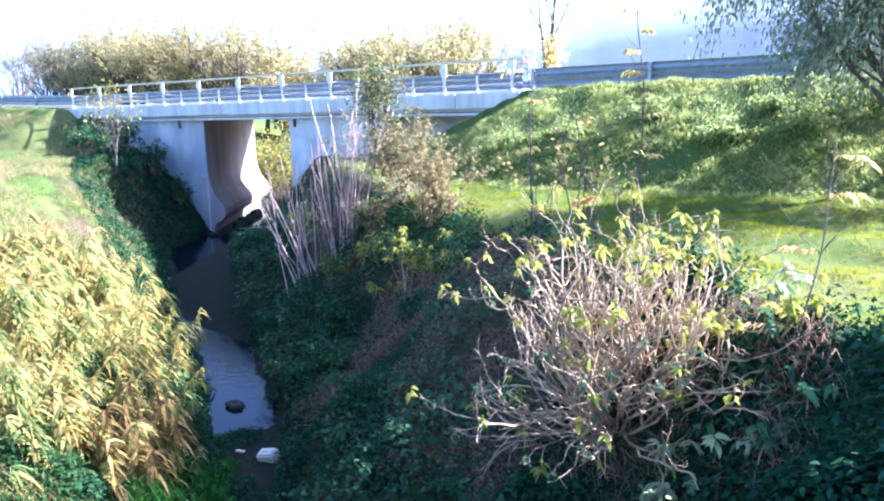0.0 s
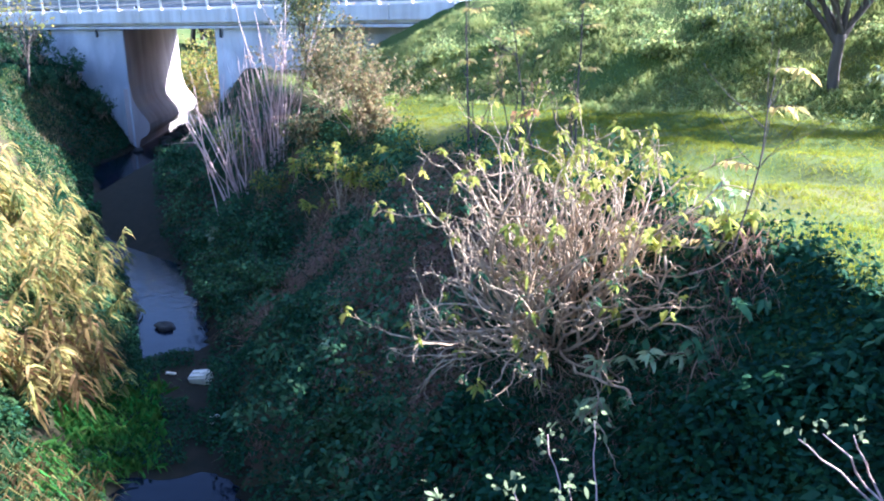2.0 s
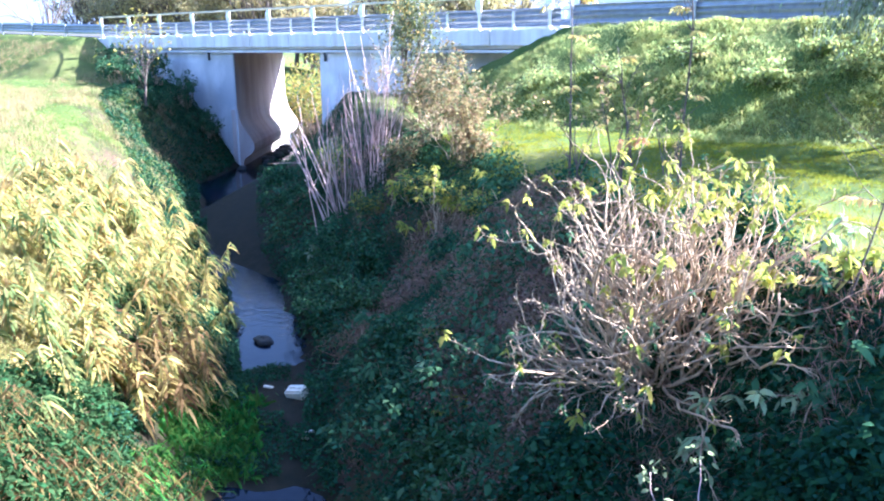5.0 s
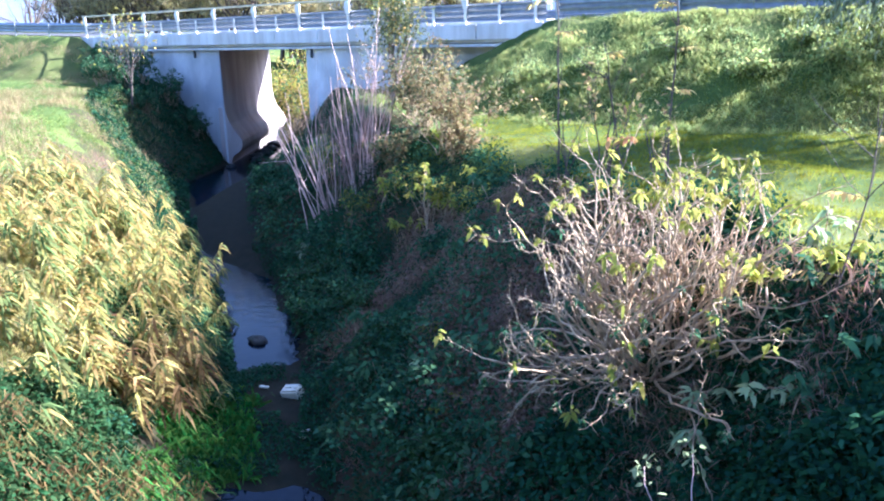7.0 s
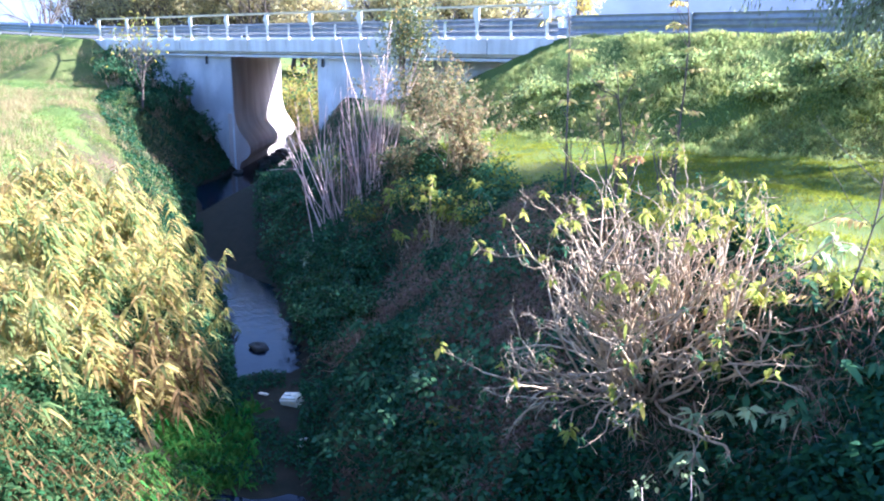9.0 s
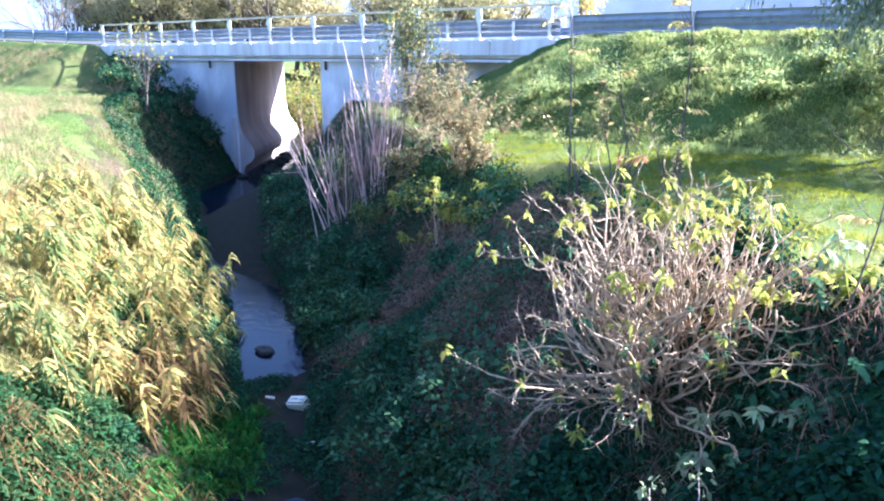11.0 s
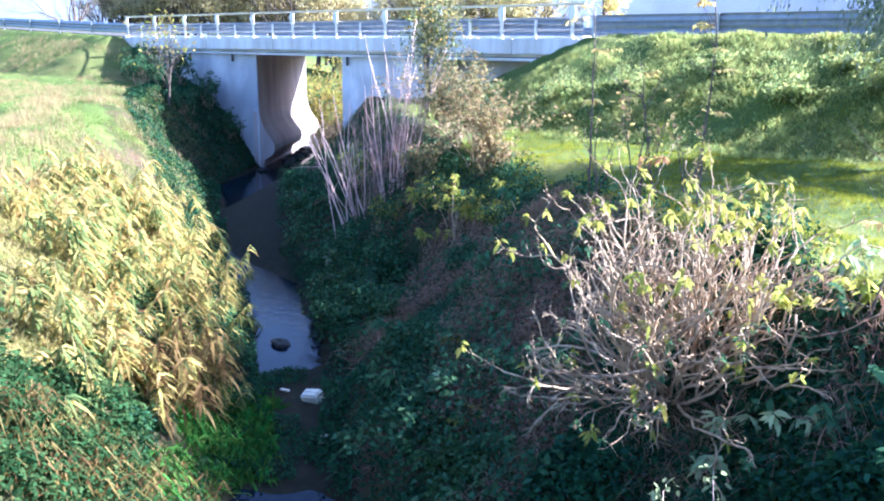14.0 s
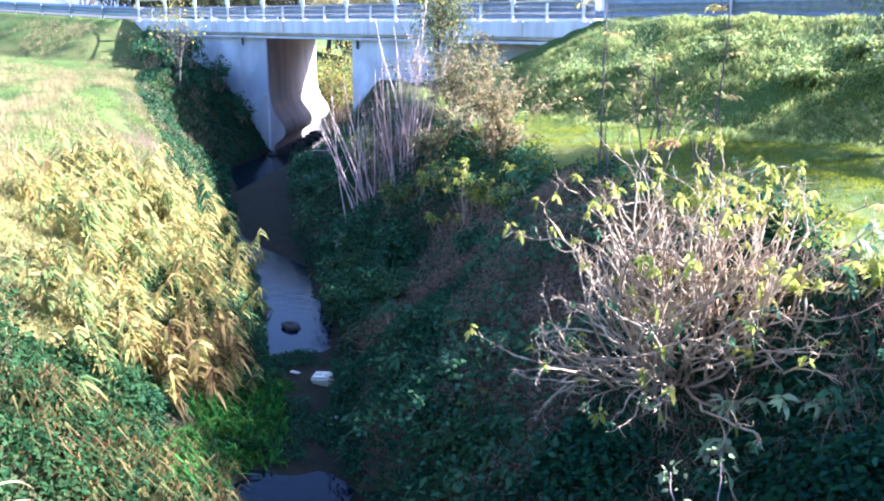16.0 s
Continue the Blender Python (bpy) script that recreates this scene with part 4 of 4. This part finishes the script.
def mat_of_leaves(name, label, category, seed, n, x0, x1, y0, y1, keep, leaf, mat, high=0.35, flat=0.5):
    x, y, e, side, r = scatter(seed, n, x0, x1, y0, y1, keep)
    lift = high * (bumps(x + 3, y, 0.7) + 0.6 * bumps(x, y + 7, 2.1) + 0.5).clip(0.05, 1.2) * r.random(len(x)) ** 0.5
    P = np.stack([x, y, ground_z(x, y) + lift], -1)
    D = r.normal(size=P.shape) * [1, 1, flat]
    L = r.uniform(*leaf, len(P))
    ob = leaves(name, P, D, L, L * 0.62, M[mat], None, 0.35, "rhomb", seed)
    return tagged(ob, label, category, kind="stuff")


def clumpy(x, y, size, cut):
    return bumps(x, y, size) + 0.5 * bumps(x + 20, y, size * 0.4) > cut


def brown_patch(x, y):
    """Where the bank's cover has died back."""
    e, side = stream_offset(x, y)
    middle = np.exp(-((e - 2.5) / 0.9) ** 2) * (x < -2.2) * (x > -8.5) + np.exp(-(((x + 0.4) / 0.7) ** 2 + ((y + 0.1) / 0.9) ** 2))
    return bumps(x + 60, y, 2.4) + 0.5 * bumps(x, y + 30, 0.8) + 0.3 * middle > 0.12


def sedge_bed(x, y):
    """The low ground by the pools where sedge grows."""
    e, side = stream_offset(x, y)
    return (x > -6.6) & (x < -3.2) & (y > -3.3) & (y < 0.6) & (e < 0.75)


tufts("meadow_grass", "short bright green meadow grass", "grass", 101, 130000, -9, 7, -3, 13.2,
      lambda x, y, e, s, r: (s > 0) & (e > wide_right(x) * 0.93), 3, (0.07, 0.19), (0.009, 0.017), "grass")
tufts("meadow_grass", "taller green tufts in the meadow", "grass", 107, 9000, -9, 7, -1, 13.2,
      lambda x, y, e, s, r: (s > 0) & (e > wide_right(x) * 0.93) & clumpy(x, y, 0.9, 0.1), 9, (0.12, 0.26), (0.006, 0.011), "grass", 0.7, 0.5, 0.06)
tufts("meadow_grass", "dry yellowish grass blades in the meadow", "grass", 102, 8000, -9, 7, -1, 13.2,
      lambda x, y, e, s, r: (s > 0) & (e > wide_right(x) * 0.9) & clumpy(x, y, 1.8, 0.05), 3, (0.05, 0.16), (0.005, 0.009), "dry_grass")
tufts("embankment_grass", "long green grass on the road embankment", "grass", 103, 13000, -16, 10, 11.0, 16.9,
      lambda x, y, e, s, r: ~((x < END_RIGHT) & (y > 16.2)) & (e > 3), 4, (0.14, 0.34), (0.008, 0.018), "long_grass")
tufts("embankment_grass", "dry tufts on the road embankment", "grass", 104, 5000, -14, 10, 11.3, 16.3,
      lambda x, y, e, s, r: ~((x < END_RIGHT) & (y > 16.2)) & (e > 3) & clumpy(x, y, 1.4, 0.03), 5, (0.15, 0.36), (0.006, 0.012), "dry_grass")
mat_of_leaves("embankment_herbs", "dark green herbs and brambles on the road embankment", "undergrowth", 108, 11000, -13, 10, 10.8, 14.9,
              lambda x, y, e, s, r: (e > 3) & clumpy(x + 15, y, 1.5, 0.05), (0.05, 0.1), "slope_herb", 0.2)
tufts("embankment_grass", "thick arching tussocks on the road embankment", "grass", 125, 3600, -16, 10, 10.6, 16.6,
      lambda x, y, e, s, r: ~((x < END_RIGHT) & (y > 16.0)) & (e > 3) & clumpy(x + 11, y, 0.8, -0.02), 40, (0.3, 0.7), (0.01, 0.02), "long_grass", 0.95, 0.6, 0.1)
tufts("field_grass", "yellowish green grass on the field across the stream", "grass", 105, 62000, -52, -9, -5, 16.2,
      lambda x, y, e, s, r: (s < 0) & (e > 1.7) & (r.random(len(x)) < 1.3 - 0.018 * (-x)), 3, (0.12, 0.3), (0.012, 0.022), "field")
tufts("field_grass", "dry pale grass on the field across the stream", "grass", 106, 16000, -50, -8, -5, 15,
      lambda x, y, e, s, r: (s < 0) & (e > 2.2) & clumpy(x, y, 2.2, -0.05), 5, (0.25, 0.6), (0.007, 0.013), "dry_grass", 0.6, 0.35)
tufts("field_grass", "tall tan stalks along the edge of the far bank", "grass", 124, 7000, -30, -8, -4, 14,
      lambda x, y, e, s, r: (s < 0) & (e > 1.0) & (e < 6.5) & clumpy(x + 33, y, 1.5, 0.0), 7, (0.45, 0.95), (0.007, 0.013), "dry_grass", 0.5, 0.28, 0.14)
mat_of_leaves("bank_undergrowth", "dark green bramble and ivy leaves over the bank", "undergrowth", 111, 500000, -24, 5, -5, 15,
              lambda x, y, e, s, r: (s > 0) & (e > -0.12) & (e < wide_right(x) * (1.02 + 0.08 * (x > 0.3))) & ((r.random(len(x)) < 0.2) | (x > 0.3) | ~brown_patch(x, y)), (0.035, 0.075), "ivy", 0.6)
mat_of_leaves("bank_undergrowth", "thick dark bramble growth on the near slope", "undergrowth", 120, 130000, -2.5, 5, -4.5, 2.6,
              lambda x, y, e, s, r: (s > 0) & (e > 0.4) & (e < wide_right(x) * 1.02) & (x > -0.8), (0.06, 0.11), "ivy", 0.7)
mat_of_leaves("leaf_litter", "withered brown leaves and stalks on the shaded bank", "undergrowth", 118, 300000, -14, 4, -2, 10,
              lambda x, y, e, s, r: (s > 0) & (x < -0.5) & (e > 0.7) & (e < wide_right(x) * 0.95) & brown_patch(x, y), (0.025, 0.055), "bramble", 0.5)
mat_of_leaves("bank_undergrowth", "green herbs over the shaded bank", "undergrowth", 112, 150000, -24, 4.5, -4, 15,
              lambda x, y, e, s, r: (s > 0) & (e > 0.0) & (e < wide_right(x) * 1.05) & clumpy(x, y, 1.3, 0.05), (0.05, 0.1), "herb", 0.5)
mat_of_leaves("bank_undergrowth", "green nettle leaves on the sunny bank", "undergrowth", 113, 130000, -12, 1, -7, 3,
              lambda x, y, e, s, r: (s < 0) & (e > 0.7) & (e < 1.8 + 0.7 * (x + 6.5).clip(0, 4) + bumps(x, y, 1.0)) & ~sedge_bed(x, y), (0.05, 0.1), "nettle", 0.45)
mat_of_leaves("bank_undergrowth", "dark green nettles low on the near bank", "undergrowth", 119, 50000, -7, 1, -7, 1,
              lambda x, y, e, s, r: (s < 0) & (e > 0.1) & (e < 3.0) & clumpy(x, y, 0.8, -0.05) & ~sedge_bed(x, y), (0.05, 0.09), "nettle", 0.55)
mat_of_leaves("bank_undergrowth", "dark green leaves hanging over the water's edge", "undergrowth", 109, 260000, -18, -3, -3, 9,
              lambda x, y, e, s, r: (s < 0) & (e > -0.2) & (e < 1.0) & ~sedge_bed(x, y), (0.04, 0.08), "ivy", 0.45)
tufts("bank_grass", "loose yellowish green grass among the nettles", "grass", 110, 26000, -13, 0, -7, 3,
      lambda x, y, e, s, r: (s < 0) & (e > 1.9 + 0.5 * (x + 6.5).clip(0, 3)) & (e < 7) & ~sedge_bed(x, y) & clumpy(x + 3, y, 1.2, -0.5), 8, (0.2, 0.5), (0.008, 0.015), "pale_grass", 0.8, 0.5)
mat_of_leaves("bank_undergrowth", "dark green leaves on the far bank", "undergrowth", 114, 130000, -38, -17, 4, 16.7,
              lambda x, y, e, s, r: (s < 0) & (e > 0.05) & (e < 1.6 + 0.55 * (y - 6.0).clip(0, 6)), (0.07, 0.13), "ivy", 0.4)
mat_of_leaves("bank_undergrowth", "yellowish green leaves on the sunny bank edge", "undergrowth", 116, 90000, -30, -9, 0, 13,
              lambda x, y, e, s, r: (s < 0) & (e > 0.3) & (e < 4.6) & clumpy(x + 8, y, 1.1, -0.02), (0.035, 0.07), "field", 0.4)
mat_of_leaves("bank_undergrowth", "large-leaved weeds on the shaded bank", "undergrowth", 117, 60000, -14, 4.5, -4, 9,
              lambda x, y, e, s, r: (s > 0) & (e > 0.1) & (e < wide_right(x)) & clumpy(x + 40, y, 0.8, 0.12), (0.08, 0.15), "herb", 0.75)
tufts("dead_brambles", "brown dead bramble stalks on the shaded bank", "undergrowth", 115, 15000, -12, 2, -2, 8,
      lambda x, y, e, s, r: (s > 0) & (e > 0.4) & (e < wide_right(x)) & brown_patch(x, y), 9, (0.3, 0.75), (0.006, 0.011), "bramble", 0.7, 0.6)
tufts("sedge", "bright green sedge at the water's edge", "sedge", 121, 1100, -7.0, -4.3, -2.2, 1.0,
      lambda x, y, e, s, r: (ground_z(x, y) > 0.02) & (0.66 * x + 0.75 * y < -3.45 + 0.3 * bumps(x, y, 0.4)) & (s < 0) & (e < 0.75 + 0.5 * bumps(x, y, 0.7)) & clumpy(x, y, 0.55, -0.08), 9, (0.35, 0.8), (0.03, 0.055), "sedge", 1.0, 0.55, 0.05)
mat_of_leaves("bank_undergrowth", "small green weeds on the mud between the pools", "undergrowth", 126, 26000, -7.8, -3.6, -2.0, 2.8,
              lambda x, y, e, s, r: (ground_z(x, y) > 0.03) & (e < 0.3) & (clumpy(x + 5, y, 0.5, 0.02) | (0.66 * x + 0.75 * y > -2.75) | (y < 0.9 - 0.9 * (x + 5.6))) & ~((x + 6.1) ** 2 + (y - 1.4) ** 2 < 0.4), (0.03, 0.07), "ivy", 0.16)
tufts("dry_sedge", "tall tan dry sedge in front of the pool", "sedge", 122, 150, -5.0, -2.9, -3.7, -1.2,
      lambda x, y, e, s, r: (s < 0) & (e > 0.05) & (e < 1.9), 14, (0.55, 1.0), (0.02, 0.036), "tan_sedge", 0.9, 0.28, 0.05)
tufts("dry_sedge", "green sedge among the dry stalks", "sedge", 123, 600, -5.2, -2.6, -3.6, -1.0,
      lambda x, y, e, s, r: (s < 0) & (e > 0.0) & (e < 2.0), 10, (0.3, 0.7), (0.016, 0.028), "nettle", 0.8, 0.4, 0.05)

# ---- beside the stream: litter, stones, small plants ----
bm = box_bm(-0.16, 0.16, -0.11, 0.11, 0, 0.19, 0.03)
box = part("body", bm, M["plastic"])
crate = thing("canister", (-5.98, 1.47, 0.1), "dirty white plastic canister lying on the mud", "canister")
crate.rotation_euler = (0.25, -0.15, 0.35)
box.parent = crate
bm = bmesh.new()
bmesh.ops.create_cone(bm, cap_ends=True, segments=12, radius1=0.028, radius2=0.028, depth=0.04, matrix=Matrix.Translation((0.09, 0.0, 0.185)))
part("cap", bm, M["plastic"], crate)
part("handle", sweep_bm([(-0.012, -0.01), (0.012, -0.01), (0.012, 0.01), (-0.012, 0.01)], [(-0.11, 0, 0.16), (-0.09, 0, 0.2), (0.02, 0, 0.2), (0.04, 0, 0.16)]), M["plastic"], crate)


def stone(x, y, z, size, seed, label="dark wet stone in the stream"):
    r = np.random.default_rng(seed)
    bm = bmesh.new()
    bmesh.ops.create_icosphere(bm, subdivisions=3, radius=1)
    for v in bm.verts:
        k = 1 + 0.3 * noise.noise(v.co * 1.4 + Vector((seed, 0, 0))) + 0.12 * noise.noise(v.co * 4)
        v.co = Vector((v.co.x * size * k, v.co.y * size * 0.7 * k, v.co.z * size * 0.45 * k))
    ob = part("stone", bm, M["rock"])
    ob.location, ob.rotation_euler = (x, y, z), (0, 0, r.uniform(0, 6))
    return tagged(ob, label, "stone", "stones in the stream")


stone(-8.6, 2.84, 0.02, 0.22, 1)
stone(-9.2, 2.6, -0.03, 0.13, 2)
for n, (x, y, s) in enumerate([(-24.6, 15.4, 0.3), (-24.2, 15.8, 0.22), (-27.3, 16.2, 0.25), (-28.0, 18.2, 0.35), (-29.0, 19.0, 0.4), (-29.8, 20.1, 0.45), (-30.7, 21.2, 0.45), (-31.8, 22.4, 0.5)]):
    stone(x, y, 0.05, s, 10 + n, "dark rubble stone at the abutment's foot")


def litter(x, y, length, turn):
    ob = part("litter", box_bm(-length / 2, length / 2, -0.03, 0.03, 0, 0.025, 0.008), M["plastic"])
    ob.location, ob.rotation_euler = (x, y, foot(x, y) + 0.03), (0, 0.05, turn)
    return tagged(ob, "small scrap of white litter on the mud", "litter", "scraps of litter")


litter(-6.55, 1.34, 0.16, 0.4)
litter(-4.9, 0.75, 0.14, 1.1)
litter(-4.8, 0.6, 0.08, 0.3)


def cattail(x, y, height, seed):
    r = np.random.default_rng(seed)
    base = rooted("cattail", x, y, "pale cattail stalk with fluffy white head", "cattail")
    pts, rad = limb(r, (0, 0, -0.1), (0.01, 0.0, 1), height, 0.011, 0.008, 0.03, 0, 6)
    tubes("stalk", [(pts, rad)], M["cane"], base, 6)
    n = 9
    head = [pts[-1] + UP * 0.28 * k / (n - 1) for k in range(n)]
    tubes("head", [(head, [0.01, 0.022, 0.03, 0.033, 0.033, 0.03, 0.024, 0.015, 0.005])], M["plume"], base, 10)
    tubes("tip", [([head[-1], head[-1] + UP * 0.05, head[-1] + UP * 0.1], [0.005, 0.004, 0.002])], M["cane"], base, 5)
    for k in range(4):
        tubes("broken_leaf", [limb(r, pts[2 + k % 3], np.array([r.normal(), r.normal(), 0.2]), r.uniform(0.3, 0.6), 0.012, 0.003, 0.2, -1.2, 5)], M["cane"], base, 4)
    return base


cattail(-3.19, -4.23, 1.15, 7)


# ---- near sprigs by the walker ----
def sprig(x, y, seed, arcs, n=20, long=(0.045, 0.085)):
    """A curved pale twig rising from the bank, with tufts of pale leaves. arcs: end points of its twigs, from the foot."""
    r = np.random.default_rng(seed)
    base = rooted("leafy_sprig", x, y, "sunlit curved pale twig with tufts of pale green leaves", "sprig", "sprigs on the near bank")
    z = foot(x, y)
    for ex, ey, ez in arcs:
        end = np.array([ex - x, ey - y, ez - z])
        mid = end * 0.5 + np.array([r.normal() * 0.1, r.normal() * 0.1, -0.12])
        s = np.linspace(0, 1, 12)[:, None]
        pts = (1 - s) ** 2 * np.array([0, 0, -0.1]) + 2 * s * (1 - s) * mid + s * s * end + r.normal(size=(12, 3)) * 0.012
        twig = tubes("twig", [(pts, np.linspace(0.012, 0.004, 12))], M["pale_stem"], base, 5)
        P = np.repeat(end[None], n, 0) + r.normal(size=(n, 3)) * 0.06
        L = r.uniform(*long, n)
        for p, way, size in zip(P, r.normal(size=(n, 3)) + UP * 0.3, L):
            leaves("leaf", p[None], way[None], size, size * 0.5, M["pale_leaf"], twig, 0.3, "oval", seed + int(r.integers(9999)))
    return base


sprig(1.5, -1.3, 201, [(0.32, -1.55, 1.9), (0.85, -1.26, 2.03), (1.26, -1.15, 2.1), (0.85, -0.69, 2.2), (1.15, -0.5, 2.33)])
sprig(3.4, -1.0, 214, [(2.72, -1.42, 3.1), (2.87, -1.34, 3.12), (3.0, -1.24, 3.1)], 7, (0.03, 0.06))

# ---- beyond the road ----
def far_tree(x, y, height, seed, mats, count, leaf, label, bare=False):
    return tree("tree", x, y, height, 1.0, label, None if bare else mats, count, leaf, seed, 0.02 * height + 0.04, 0.2, 2 if not bare else 4, 4 if not bare else 3, 0.0, "bark", 3, "trees beyond the road", 0.35, 7, 0.6)


rt = random.Random(8)
row = []
for n in range(60):
    s = n / 59
    x = -128 + 84 * s + rt.uniform(-2, 2)
    y = 62 - 4 * s + rt.uniform(-4, 5)
    row.append((x, y, (15.2 - 5.4 * s) * rt.uniform(0.78, 1.18)))
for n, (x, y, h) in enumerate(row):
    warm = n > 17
    mats = [("hazed_yellow", 0.8), ("hazed_olive", 0.2)] if warm else [("hazed_olive", 0.75), ("hazed_yellow", 0.25)]
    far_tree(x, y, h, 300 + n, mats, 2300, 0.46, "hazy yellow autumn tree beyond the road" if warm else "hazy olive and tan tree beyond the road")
far_tree(-92, 38, 11.5, 341, None, 0, 0, "bare many-stemmed tree beyond the road", True)
far_tree(-96, 60, 11.5, 342, None, 0, 0, "tall bare tree beyond the road", True)
far_tree(-78, 56, 12.0, 343, None, 0, 0, "tall bare tree beyond the road", True)
lone = tree("tree", -27.0, 46, 13.5, 0.35, "tall bare pruned tree with yellow leaves low on its trunk", [("yellow", 1.0)], 0, 0.2, 344, 0.22, 0.35, 2, 3, 0.0, "bark", 5, "", 0.6, 3)
r = np.random.default_rng(9)
P = np.array([0.2, -0.3, 5.6]) + r.normal(size=(420, 3)) * [0.45, 0.45, 0.7]
leaves("low_foliage", P, r.normal(size=P.shape), 0.3, 0.14, M["yellow"], lone, 0.3, "oval", 9, "bright yellow leaves")
for n, (x, y, h) in enumerate([(-36.3, 27.8, 3.2), (-37.6, 29.0, 3.6), (-39.2, 29.2, 3.8), (-35.2, 28.6, 3.0), (-38, 33, 4.0), (-42, 36, 4.5), (-47, 38, 5.0), (-35, 31.5, 2.5), (-44, 33, 3.0), (-52, 44, 5.5), (-40, 40, 4.5)]):
    leafy_shrub("far_shrub", x, y, h, h * 0.8, "yellow-green shrub behind the bridge", [("lime", 0.4), ("autumn", 0.3), ("herb", 0.3)], 1100, 0.22, 360 + n, 14)
leafy_shrub("far_shrub", -17.8, 31, 3.0, 2, "small bare brown shrub beyond the road", [("tan", 1.0)], 120, 0.1, 380, 12)

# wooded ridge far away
M["ridge"] = material("far_ridge_with_haze", (0.15, 0.19, 0.26), 1.0, (0.12, 0.155, 0.21), 0.02, 0.15, 0.0)
# distance haze is put into the ridge's blue colour and this faint glow
haze_glow = M["ridge"].node_tree.nodes["Principled BSDF"]
haze_glow.inputs["Emission Color"].default_value, haze_glow.inputs["Emission Strength"].default_value = (0.8, 0.92, 1.0, 1), 0.012
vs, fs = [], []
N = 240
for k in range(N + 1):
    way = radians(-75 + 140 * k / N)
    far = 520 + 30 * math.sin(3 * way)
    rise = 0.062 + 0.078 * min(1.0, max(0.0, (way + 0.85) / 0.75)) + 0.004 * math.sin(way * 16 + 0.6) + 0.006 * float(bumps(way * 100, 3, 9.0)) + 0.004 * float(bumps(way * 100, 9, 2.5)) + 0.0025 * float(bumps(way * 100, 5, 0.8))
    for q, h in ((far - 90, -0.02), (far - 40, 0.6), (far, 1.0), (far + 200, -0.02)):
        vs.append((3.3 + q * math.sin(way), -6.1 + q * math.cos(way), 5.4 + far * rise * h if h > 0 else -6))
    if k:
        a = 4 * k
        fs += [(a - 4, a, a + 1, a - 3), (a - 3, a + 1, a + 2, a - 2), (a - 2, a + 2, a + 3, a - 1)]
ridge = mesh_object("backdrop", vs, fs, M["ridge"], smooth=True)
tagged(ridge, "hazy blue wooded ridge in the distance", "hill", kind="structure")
